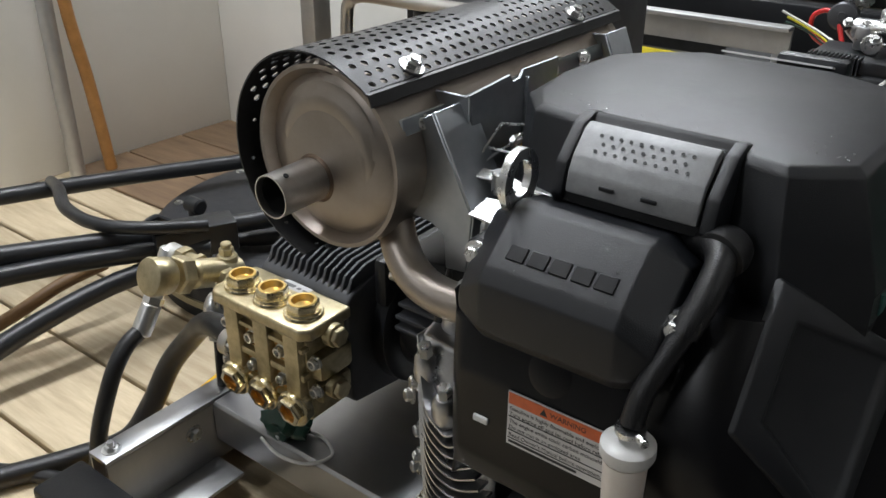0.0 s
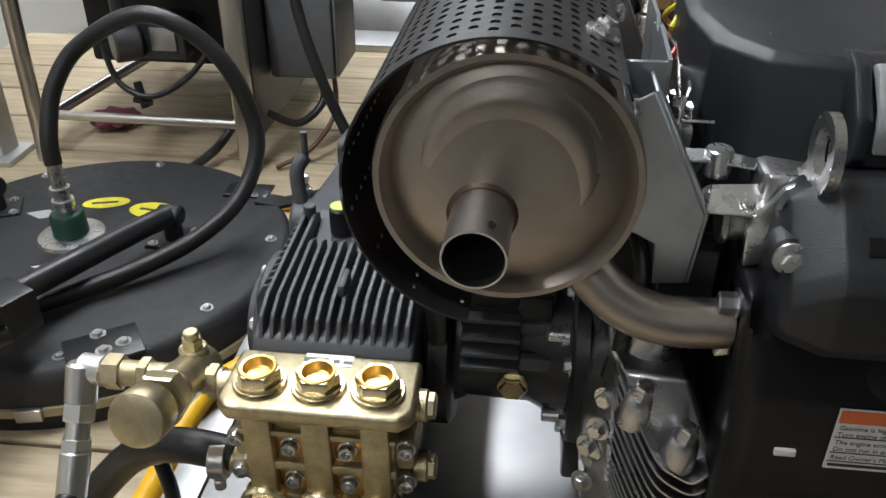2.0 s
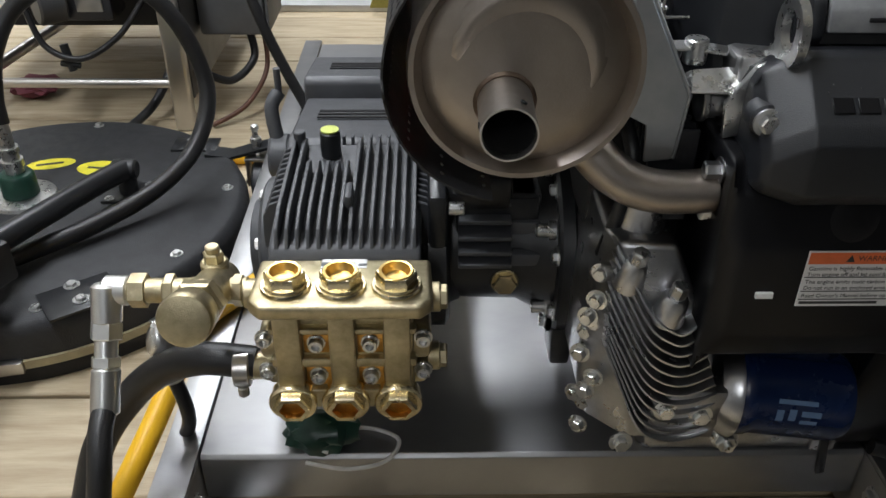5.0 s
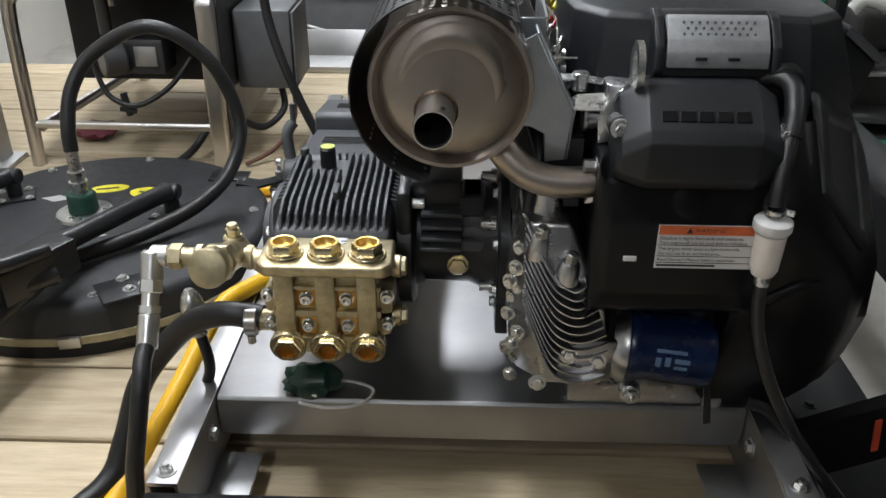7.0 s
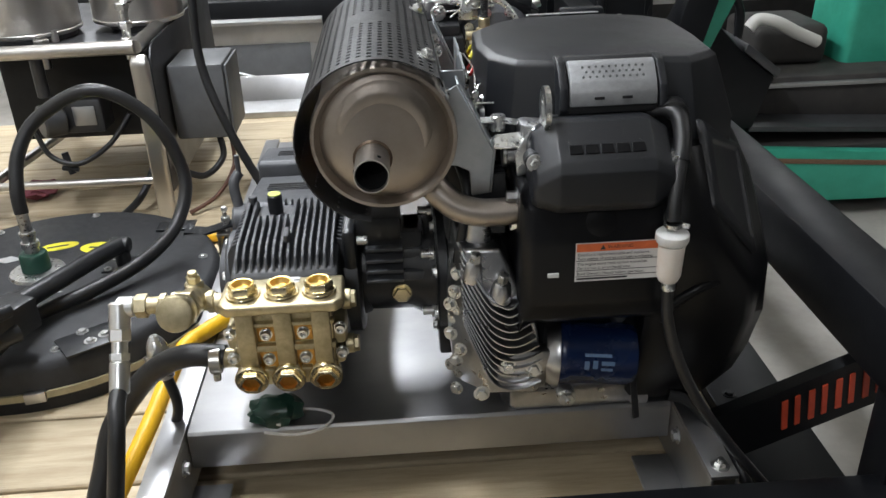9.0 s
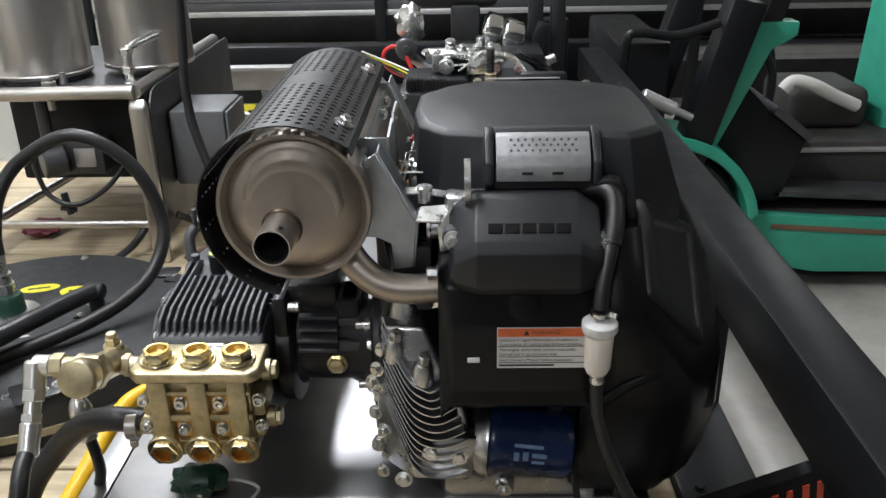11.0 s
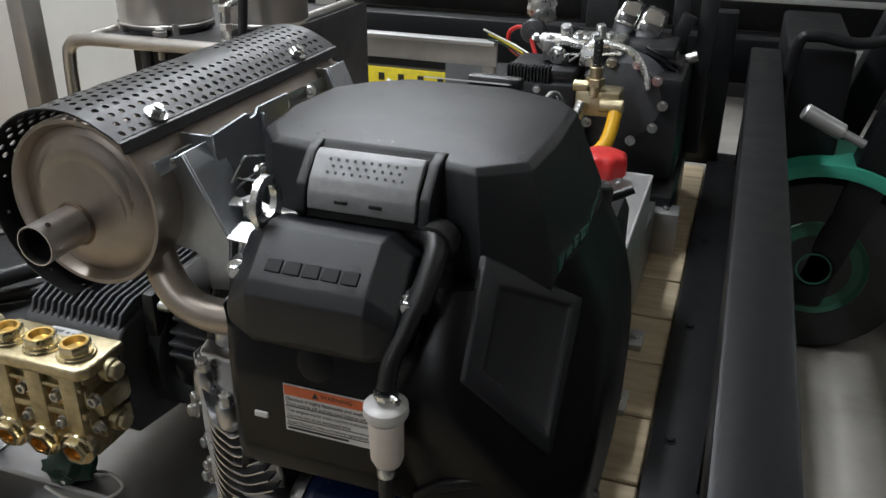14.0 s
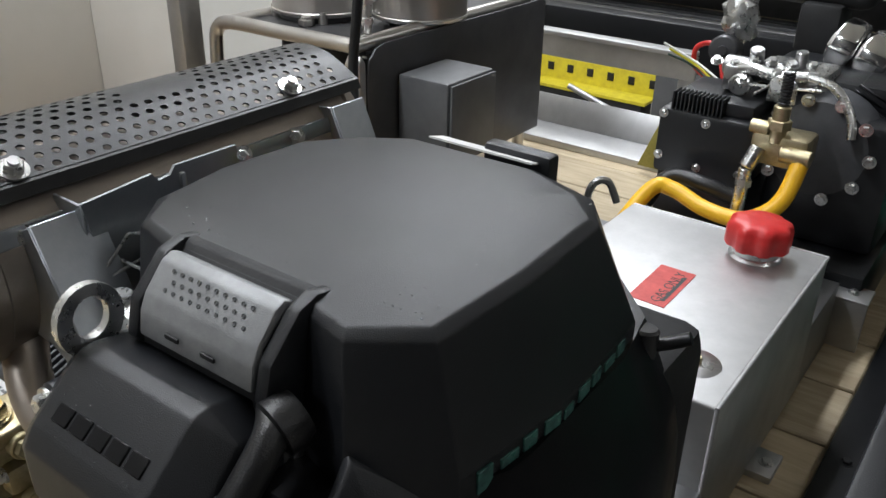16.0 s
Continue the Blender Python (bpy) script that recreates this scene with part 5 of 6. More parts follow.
part("clamp", join(lathe((-0.660, 0.471, 0.112), (-1, -0.04, 0), [(0, 0.0158), (0.001, 0.0168), (0.013, 0.0168), (0.014, 0.0158)], 28), rod((-0.667, 0.462, 0.098), (-0.667, 0.462, 0.088), 0.005, 12, 0.001)), STAIN, inl, "stainless worm-drive hose clamp")
part("tail", rod((-0.642, 0.473, 0.113), (-0.662, 0.472, 0.113), 0.0125, 20, 0.001), BRASS, inl)
solo("yellow_hose", tube([(-0.85, 0.1, -0.107), (-0.842, 0.36, -0.106), (-0.823, 0.46, -0.082), (-0.793, 0.55, -0.036), (-0.764, 0.645, 0.012), (-0.735, 0.70, 0.0155), (-0.69, 0.76, 0.0145), (-0.645, 0.84, 0.0145), (-0.60, 0.93, 0.0145)], 0.0125, 16), YELLOW, "yellow hose rising from the plank floor over the skid rail", "hose")
solo("orange_hose", tube([(-0.872, 1.30, -0.107), (-0.80, 1.302, -0.107), (-0.70, 1.31, -0.107), (-0.56, 1.34, -0.107), (-0.48, 1.5, -0.107), (-0.46, 1.8, -0.107)], 0.0125, 16), YELLOW, "yellow hose lying on the planks behind the pump", "hose")
solo("coiled_lead", join(tube([(-0.62, 0.46, 0.0035), (-0.58, 0.452, 0.0035), (-0.545, 0.462, 0.0035), (-0.535, 0.49, 0.0035), (-0.57, 0.505, 0.0035), (-0.6, 0.49, 0.006)], 0.002, 8), tube([(-0.64, 0.50, 0.0035), (-0.63, 0.48, 0.012), (-0.6, 0.47, 0.006)], 0.002, 8)), WHITEP, "thin white lead coiled on the aluminium deck", "cable")
bag = bmesh.new()
bmesh.ops.create_icosphere(bag, subdivisions=3, radius=1)
for v in bag.verts:
    n = noise.noise(v.co * 2.3) * 0.35 + noise.noise(v.co * 6) * 0.15
    v.co = Vector((-0.607 + v.co.x * 0.034 * (1 + n), 0.488 + v.co.y * 0.022 * (1 + n), max(0.0, 0.016 + v.co.z * 0.022 * (1 + n))))
solo("crumpled_bag", bag, DKGREEN, "crumpled dark green plastic bag under the pump", "bag")

# ---- fuel tank ----
tank = thing("fuel_tank", (-0.2, 1.22, FZ), "dull aluminium fuel tank with a red filler cap", "fuel tank")
part("shell", box(-0.365, -0.05, 0.99, 1.445, FZ, 0.122, 0.005, 3), ALUT, tank)
part("weld_seam", tube([(-0.051, 0.991, FZ), (-0.051, 0.991, 0.121), (-0.051, 1.444, 0.121), (-0.36, 1.444, 0.121)], 0.003, 8, 1, False), ALUT, tank)
neck = part("filler_neck", lathe((-0.14, 1.385, 0.12), (0, 0, 1), [(0, 0.04), (0.004, 0.038), (0.007, 0.034), (0.022, 0.032)], 32), ALUC, tank)
capb = bmesh.new()
secs = []
for z, s in ((0.138, 0.94), (0.142, 1.0), (0.166, 0.99), (0.174, 0.93), (0.178, 0.8), (0.178, 0.3)):
    secs.append([Vector((-0.14 + s * r * math.cos(a), 1.385 + s * r * math.sin(a), z)) for a, r in ((2 * math.pi * k / 48, 0.044 + (0.0035 if (k // 3) % 2 else -0.0015) * (1 if s > 0.9 else 0)) for k in range(48))])
part("cap", loft(secs), RED, tank, "red ribbed screw cap", 50)
gl = part("gas_label", box(-0.236, -0.184, 1.155, 1.268, 0.1218, 0.1228), REDLAB, tank, "red label with black capitals")
part("lettering", words("GAS ONLY", 0.020, pose(-0.201, 1.163, 0.1231, 0, 0, 90)), INK, gl)
part("small_lettering_bar", box(-0.195, -0.190, 1.17, 1.25, 0.1228, 0.1232), INK, gl)
part("fitting", join(lathe((-0.105, 1.06, 0.12), (0, 0, 1), [(0, 0.033), (0.002, 0.032), (0.004, 0.024), (0.005, 0.018), (0.005, 0)], 28)), ALUC, tank)
part("fitting_stem", join(hexagon((-0.105, 1.06, 0.125), (0, 0, 1), 0.009, 0.007), rod((-0.105, 1.06, 0.13), (-0.105, 1.06, 0.138), 0.005, 12, 0.001)), BRASS, tank)
for y in (1.0, 1.2):
    part("mount_tab", box(-0.052, -0.015, y, y + 0.06, FZ, FZ + 0.012, 0.002), ALUT, tank)
    part("mount_bolt", bolt((-0.03, y + 0.03, FZ + 0.012), (0, 0, 1), 0.007, 0.006), ZINC, tank)
solo("black_cable", tube([(-0.80, 1.30, 0.75), (-0.803, 1.27, 0.46), (-0.805, 1.25, 0.30), (-0.767, 1.22, 0.175), (-0.706, 1.2, 0.042), (-0.64, 1.17, -0.06), (-0.56, 1.12, -0.11)], 0.009, 12), RUBBER, "black cable hanging down behind the pump", "cable")

# ---- water drops on the covers ----
random.seed(11)
dr = bmesh.new()
for k in range(120):
    if k < 80:
        x = random.choice((random.gauss(-0.10, 0.02), random.gauss(-0.24, 0.03), random.uniform(-0.28, -0.09)))
        y = random.gauss(0.52, 0.025) if k < 60 else random.uniform(0.5, 0.69)
        x, y = min(-0.082, max(-0.29, x)), max(0.503, y)
        f = max(abs(x + 0.19) / 0.115, abs(y - 0.6) / 0.11)
        p, up = Vector((x, y, 0.4665 - 0.0045 * min(1, f) ** 1.6)), Vector((0, 0, 1))
    else:
        t = random.random()
        p, up = Vector((random.uniform(-0.255, -0.175), 0.383 + 0.035 * t, 0.381 + 0.031 * t)), Vector((0, -0.66, 0.75))
    rr = random.uniform(0.0004, 0.001)
    b = bmesh.ops.create_icosphere(dr, subdivisions=1, radius=rr)
    for v in b["verts"]:
        v.co = p + v.co - up * v.co.dot(up) * 0.45
tagged(solo("water_drops", dr, mat("water", (0.8, 0.85, 0.9), 0.06, trans=1.0, bump=0), "small clear water drops lying on the black covers", "water drops"), kind="stuff")

# ---- surface cleaner disc ----
DX, DY = -1.08, 1.0
disc = thing("surface_cleaner", (DX, DY, FZ), "round speckled black surface cleaner with handle brackets", "surface cleaner")
part("lid", lathe((DX, DY, -0.1), (0, 0, 1), [(0, 0.298), (0.004, 0.302), (0.05, 0.302), (0.064, 0.297), (0.07, 0.288), (0.07, 0.0)], 96), DISC, disc)
part("rim_band", lathe((DX, DY, -0.093), (0, 0, 1), [(0, 0.302), (0, 0.3065), (0.012, 0.3065), (0.012, 0.302)], 96), mat("tan_edge_strip", (0.42, 0.36, 0.22), 0.5, scale=40), disc, "tan edge strip")
part("skirt", lathe((DX, DY, FZ), (0, 0, 1), [(0, 0.298), (0.024, 0.298), (0.024, 0.29)], 96), BLACKM, disc)
hub = part("hub", lathe((-1.112, 1.02, -0.03), (0, 0, 1), [(0, 0.05), (0.005, 0.048), (0.007, 0.036), (0.007, 0.0)], 36), ZINC, disc, "bright hub plate")
part("swivel", lathe((-1.112, 1.02, -0.022), (0, 0, 1), [(0, 0.026), (0.03, 0.025), (0.034, 0.022), (0.036, 0.014)], 28), DKGREEN, disc, "dark green swivel body")
part("coupler", lathe((-1.112, 1.02, 0.012), (0, 0, 1), [(0, 0.013), (0.012, 0.013), (0.012, 0.016), (0.022, 0.016), (0.022, 0.012), (0.034, 0.012), (0.034, 0.0145), (0.042, 0.0145), (0.042, 0.0105), (0.085, 0.0105), (0.087, 0.008)], 24), ZINC, disc)
part("loop_hose", tube([(-1.112, 1.02, 0.09), (-1.114, 1.03, 0.13), (-1.108, 1.06, 0.19), (-1.07, 1.09, 0.245), (-0.97, 1.10, 0.288), (-0.88, 1.11, 0.23), (-0.836, 1.105, 0.12), (-0.848, 1.06, 0.045), (-0.89, 0.99, 0.008), (-0.96, 0.91, -0.008), (-1.06, 0.82, -0.014), (-1.16, 0.735, -0.014), (-1.3, 0.66, -0.03), (-1.45, 0.6, -0.08), (-1.7, 0.5, -0.107)], 0.0125, 16), RUBBER, disc, "looped black rubber hose")
for px, py, ang in ((-0.955, 1.03, 0), (-1.27, 1.085, 25), (-1.2, 0.82, 60)):
    br = part("handle_bracket", join(turned(box(px - 0.035, px + 0.035, py - 0.03, py + 0.03, -0.031, -0.026, 0.001), (px, py, 0), 0, 0, ang), rod((px, py, -0.028), (px, py, 0.015), 0.014, 18, 0.002), rod((px - 0.018, py, 0.012), (px + 0.018, py, 0.012), 0.015, 18, 0.003)), SHELL, disc, "black handle bracket")
    for a in (45, 135, 225, 315):
        r = radians(a + ang)
        part("bolt", bolt((px + 0.038 * math.cos(r) * 0.9, py + 0.034 * math.sin(r) * 0.9, -0.026), (0, 0, 1), 0.005, 0.004), ZINC, br)
part("handle_tube", tube([(-0.955, 1.03, 0.012), (-0.985, 0.96, 0.018), (-1.055, 0.78, 0.030), (-1.13, 0.60, 0.045), (-1.22, 0.40, 0.06), (-1.29, 0.24, 0.07)], 0.0165, 16), SHELL, disc, "black handle tube")
part("lower_tube", tube([(-1.021, 0.715, 0.024), (-1.08, 0.645, 0.026), (-1.125, 0.56, 0.03), (-1.16, 0.47, 0.035), (-1.19, 0.36, 0.04)], 0.0155, 16), SHELL, disc, "thick black lower handle tube")
part("lower_tube", tube([(-1.04, 0.715, 0.02), (-1.075, 0.64, 0.0), (-1.095, 0.55, -0.01), (-1.11, 0.45, -0.03), (-1.12, 0.33, -0.06)], 0.0165, 16), SHELL, disc, "thick black lower handle tube")
part("tie_strap", tube([(-1.202, 0.68, 0.0), (-1.212, 0.735, 0.012), (-1.206, 0.756, 0.006), (-1.168, 0.791, -0.024)], 0.006, 8), SHELL, disc)
for px, py in ((-1.185, 0.78), (-1.22, 0.765)):
    part("strap_bolt", bolt((px, py, -0.012), (0, 0, 1), 0.0075, 0.012), ZINC, disc)
part("caster_plate", turned(box(-0.985, -0.895, 0.735, 0.80, -0.0302, -0.0262, 0.001), (-0.94, 0.765, 0), 0, 0, 35), SHELL, disc, "black bolted caster plate")
for px, py in ((-0.958, 0.788), (-0.936, 0.758), (-0.919, 0.777)):
    part("plate_bolt", bolt((px, py, -0.0262), (0, 0, 1), 0.007, 0.005), ZINC, disc)
for a in (-78, -43, -8, 200):
    r = radians(a)
    part("rim_clip", turned(box(DX + 0.302, DX + 0.312, DY - 0.016, DY + 0.016, -0.096, -0.078, 0.002), (DX, DY, 0), 0, 0, a), STAIN, disc, "bright steel edge clip")
part("tail_hose", tube([(-1.186, 0.62, -0.02), (-1.195, 0.544, -0.03), (-1.21, 0.45, -0.06), (-1.24, 0.3, -0.10)], 0.011, 12), mat("brown_rubber", (0.16, 0.085, 0.03), 0.55, scale=30), disc, "brown hose")
part("handle_joint", turned(box(-1.12, -0.99, 0.68, 0.735, 0.010, 0.062, 0.004), (-1.055, 0.71, 0.035), 0, 0, 64), SHELL, disc)
part("handle_tube", tube([(-1.27, 1.085, 0.012), (-1.31, 0.99, 0.016), (-1.36, 0.87, 0.022), (-1.41, 0.74, 0.028), (-1.45, 0.62, 0.034), (-1.53, 0.40, 0.04), (-1.60, 0.2, 0.045)], 0.0155, 16), SHELL, disc, "black handle tube")
part("handle_tube", tube([(-1.025, 0.715, 0.062), (-1.056, 0.653, 0.072), (-1.11, 0.608, 0.074), (-1.155, 0.594, 0.074), (-1.192, 0.593, 0.074), (-1.249, 0.603, 0.074), (-1.33, 0.64, 0.07), (-1.43, 0.68, 0.045)], 0.011, 14), SHELL, disc, "black bent handle tube")
for x, y, w, d, c, ang in ((-1.11, 1.128, 0.075, 0.036, YELTAPE, 15), (-1.022, 1.112, 0.085, 0.05, YELTAPE, -8), (-1.085, 0.935, 0.09, 0.03, PAPER, 4), (-1.19, 1.08, 0.06, 0.03, ALUT, 0)):
    ob = lathe((x, y, -0.0302), (0, 0, 1), [(0, 1.0), (0.0006, 1.0), (0.0006, 0)], 28 if c is YELTAPE else 4)
    for v in ob.verts:
        dx, dy = v.co.x - x, v.co.y - y
        v.co.x, v.co.y = x + dx * w / 2, y + dy * d / 2
    part("sticker", turned(ob, (x, y, 0), 0, 0, ang), c, disc, "worn sticker on the lid")
    if c is YELTAPE:
        part("print_bar", turned(box(x - w * 0.3, x + w * 0.25, y - 0.003, y + 0.003, -0.0297, -0.0292), (x, y, 0), 0, 0, ang), INK, disc)
for k in range(9):
    a = radians(-70 + 40 * k)
    part("lid_bolt", bolt((DX + 0.272 * math.cos(a), DY + 0.272 * math.sin(a), -0.03), (0, 0, 1), 0.006, 0.005), ZINC, disc)
caster = part("edge_caster", lathe((-0.798, 1.165, -0.083), (1, 0, 0), [(0, 0.0), (0, 0.026), (0.002, 0.033), (0.006, 0.037), (0.018, 0.037), (0.022, 0.033), (0.024, 0.026), (0.024, 0)], 36), CAST, disc, "grey rubber caster wheel")
part("fork", join(box(-0.805, -0.801, 1.15, 1.18, -0.085, -0.035, 0.001), box(-0.771, -0.767, 1.15, 1.18, -0.085, -0.035, 0.001), box(-0.805, -0.767, 1.145, 1.185, -0.037, -0.032, 0.001)), STAIN, caster, "bright steel caster fork")
part("axle", rod((-0.81, 1.165, -0.083), (-0.762, 1.165, -0.083), 0.005, 12, 0.001), ZINC, caster)
part("stem", lathe((-0.786, 1.165, -0.032), (0, 0, 1), [(0, 0.006), (0.02, 0.006), (0.022, 0.009), (0.03, 0.009), (0.031, 0.0045), (0.042, 0.0045), (0.045, 0.007), (0.052, 0.006), (0.055, 0.0)], 20), ZINC, caster, "bright caster stem with a ball end")
part("caster_arm", join(box(-0.93, -0.855, 1.17, 1.215, -0.0302, -0.026, 0.001), slab([(-0.87, -0.030), (-0.83, -0.036), (-0.76, -0.016), (-0.76, -0.011), (-0.83, -0.031), (-0.87, -0.025)], "y", 1.15, 1.185, 0.0)), SHELL, disc, "black bent caster arm")

# ---- wheeled cart with stainless tanks ----
cart = thing("tank_cart", (-1.2, 1.75, FZ), "stainless tube cart with dark side plate", "cart")
part("front_hoop", tube([(-1.41, 1.45, FZ), (-1.405, 1.45, 0.10), (-1.40, 1.45, 0.22), (-1.388, 1.45, 0.262), (-1.345, 1.45, 0.280), (-1.2, 1.45, 0.282), (-1.03, 1.45, 0.284), (-0.985, 1.45, 0.284)], 0.0155, 16), STAIN, cart)
part("front_post", slab([(1.437, FZ), (1.463, FZ), (1.463, 0.25), (1.45, 0.27), (1.437, 0.25)], "x", -1.0, -0.962, 0.006, 3), STAIN, cart)
part("lower_bar", rod((-1.405, 1.45, -0.022), (-0.99, 1.45, -0.024), 0.0095, 14), STAIN, cart)
part("diagonal_bar", rod((-1.39, 1.455, -0.03), (-1.33, 2.05, -0.04), 0.012, 12), STAIN, cart)
part("lower_bar", rod((-1.36, 2.0, -0.035), (-0.99, 2.0, -0.035), 0.012, 12), STAIN, cart)
part("top_rail", rod((-0.985, 1.45, 0.284), (-0.985, 2.1, 0.284), 0.0155, 14), STAIN, cart)
part("top_rail", rod((-1.385, 1.455, 0.27), (-1.385, 2.1, 0.27), 0.0155, 14), STAIN, cart)
for x in (-1.39, -0.985):
    part("rear_post", rod((x, 2.1, FZ), (x, 2.1, 0.28), 0.0155, 14), STAIN, cart)
part("side_plate", slab([(1.462, -0.06), (2.16, -0.06), (2.16, 0.275), (2.14, 0.283), (1.52, 0.283), (1.49, 0.276), (1.47, 0.255), (1.463, 0.22)], "x", -0.966, -0.96, 0.002), DGREY, cart, "dark grey sheet side plate")
part("tray", box(-1.40, -0.97, 1.47, 2.1, 0.262, 0.272, 0.002), DGREY, cart)
part("belly_box", box(-1.36, -1.0, 1.62, 2.05, 0.03, 0.262, 0.01), BLACKM, cart, "black housing under the tray")
t1 = thing("stainless_tank", (-1.28, 1.67, 0.27), "tall brushed stainless steel cylinder tank on the cart", "tank", "cart tanks")
part("shell", lathe((-1.28, 1.67, 0.284), (0, 0, 1), [(0, 0.106), (0.003, 0.113), (0.010, 0.115), (0.012, 0.113), (0.60, 0.113), (0.62, 0.10), (0.62, 0)], 72), STAIN, t1)
part("base_skirt", lathe((-1.28, 1.67, 0.2725), (0, 0, 1), [(0, 0.10), (0.0115, 0.10)], 60), DGREY, t1)
for k in range(4):
    a = radians(45 + 90 * k)
    part("leg", rod((-1.28 + 0.106 * math.cos(a), 1.67 + 0.106 * math.sin(a), 0.2725), (-1.28 + 0.106 * math.cos(a), 1.67 + 0.106 * math.sin(a), 0.30), 0.011, 12), STAIN, t1)
part("foot_bolt", join(rod((-1.222, 1.56, 0.22), (-1.222, 1.56, 0.292), 0.011, 12), hexagon((-1.222, 1.56, 0.275), (0, 0, 1), 0.018, 0.012)), STAIN, t1)
t2 = thing("stainless_tank", (-1.05, 1.74, 0.27), "smaller shaded stainless tank beside the tall one", "tank", "cart tanks")
part("shell", lathe((-1.045, 1.74, 0.29), (0, 0, 1), [(0, 0.10), (0.003, 0.107), (0.010, 0.109), (0.012, 0.107), (0.58, 0.107), (0.60, 0.09), (0.60, 0)], 64), STAIN, t2)
part("base_skirt", lathe((-1.045, 1.74, 0.2725), (0, 0, 1), [(0, 0.07), (0.0175, 0.07)], 48), DGREY, t2)
valve = thing("drain_valve", (-1.05, 1.5, 0.26), "bright plated valve and pipe on the tank front", "valve")
part("pipe", tube([(-0.985, 1.66, 0.375), (-1.0, 1.60, 0.37), (-1.012, 1.55, 0.364), (-1.02, 1.535, 0.345), (-1.02, 1.53, 0.24)], 0.010, 12), ZINC, valve)
for z in (0.275, 0.31, 0.35):
    part("coupling", hexagon((-1.02, 1.531, z), (0, 0, 1), 0.0155, 0.014), ZINC, valve)
gauge = thing("cart_pump_head", (-1.2, 1.47, -0.02), "small pump head with a looped lead under the cart", "pump")
part("body", join(rod((-1.22, 1.50, 0.17), (-1.22, 1.50, 0.27), 0.014, 14, 0.002), rod((-1.23, 1.47, 0.12), (-1.19, 1.5, 0.12), 0.038, 22, 0.004), box(-1.20, -1.10, 1.50, 1.58, 0.08, 0.16, 0.008)), DGREY, gauge)
part("plate", box(-1.165, -1.115, 1.494, 1.498, 0.10, 0.145, 0.002), ALUT, gauge)
part("lead", tube([(-1.245, 1.46, 0.12), (-1.22, 1.45, 0.05), (-1.16, 1.45, 0.025), (-1.09, 1.47, 0.06), (-1.04, 1.5, 0.12)], 0.006, 10), RUBBER, gauge)
part("tap", join(rod((-1.19, 1.46, 0.05), (-1.18, 1.455, 0.0), 0.008, 10), rod((-1.20, 1.455, 0.015), (-1.165, 1.455, 0.01), 0.006, 10)), SHELL, gauge)
rag = bmesh.new()
bmesh.ops.create_icosphere(rag, subdivisions=3, radius=1)
for v in rag.verts:
    n = noise.noise(v.co * 2.1) * 0.4 + noise.noise(v.co * 5) * 0.2
    v.co = Vector((-1.34 + v.co.x * 0.05 * (1 + n), 1.62 + v.co.y * 0.04 * (1 + n), 0.085 + v.co.z * 0.02 * (1 + n)))
solo("rag", rag, CLOTH, "dull red rag lying under the cart", "rag").location.z = FZ
gb = thing("control_box", (-0.89, 1.63, 0.03), "grey electrical control box on the cart's plate", "electrical box")
part("box", box(-0.955, -0.825, 1.55, 1.72, 0.035, 0.215, 0.008), GREYP, gb)
part("lid", box(-0.823, -0.817, 1.555, 1.715, 0.04, 0.21, 0.002), GREYP, gb)
part("cable", tube([(-0.87, 1.6, 0.04), (-0.86, 1.58, -0.02), (-0.90, 1.53, -0.05), (-0.95, 1.5, -0.02)], 0.008, 10), RUBBER, gb)
part("cable", tube([(-0.84, 1.6, 0.04), (-0.835, 1.57, -0.04), (-0.87, 1.5, -0.09), (-0.93, 1.45, -0.112)], 0.005, 10), mat("brown_cable", (0.12, 0.05, 0.03), 0.5), gb)
solo("floor_cable", tube([(-1.02, 1.58, 0.04), (-1.025, 1.55, -0.03), (-1.06, 1.46, -0.09), (-1.14, 1.36, -0.112), (-1.3, 1.32, -0.112)], 0.009, 12), RUBBER, "black cable drooping from the cart to the planks", "cable")

# ---- second engine and pump at the far end ----
e2 = thing("second_engine", (-0.15, 1.85, FZ), "small black engine with bright cast parts at the deck's far end", "engine")
part("base", box(-0.42, -0.02, 1.66, 2.05, FZ, 0.0, 0.01), SHELL, e2)
part("block", box(-0.24, -0.03, 1.74, 2.02, 0.0, 0.24, 0.02), SHELL, e2)
part("fan_housing", lathe((-0.16, 1.73, 0.18), (0, 1, 0), [(0, 0.05), (0.01, 0.085), (0.06, 0.10), (0.08, 0.10)], 32), CAST, e2)
part("top_casting", join(box(-0.29, -0.17, 1.77, 1.86, 0.27, 0.305, 0.008), tube([(-0.34, 1.76, 0.285), (-0.30, 1.745, 0.30), (-0.25, 1.74, 0.295), (-0.20, 1.745, 0.30)], 0.011, 10), tube([(-0.20, 1.745, 0.30), (-0.15, 1.74, 0.29), (-0.115, 1.73, 0.25), (-0.105, 1.72, 0.215)], 0.008, 10), rod((-0.31, 1.75, 0.27), (-0.31, 1.73, 0.27), 0.02, 16, 0.003), rod((-0.24, 1.74, 0.28), (-0.24, 1.72, 0.285), 0.016, 14, 0.002)), ZINC, e2, "bright cast intake parts")
for x, y, z in ((-0.30, 1.76, 0.31), (-0.27, 1.765, 0.312), (-0.235, 1.77, 0.31), (-0.20, 1.765, 0.315), (-0.25, 1.735, 0.30), (-0.33, 1.755, 0.30)):
    part("bolt", bolt((x, y, z), (0.2, -0.4, 1), 0.008, 0.008), ZINC, e2)
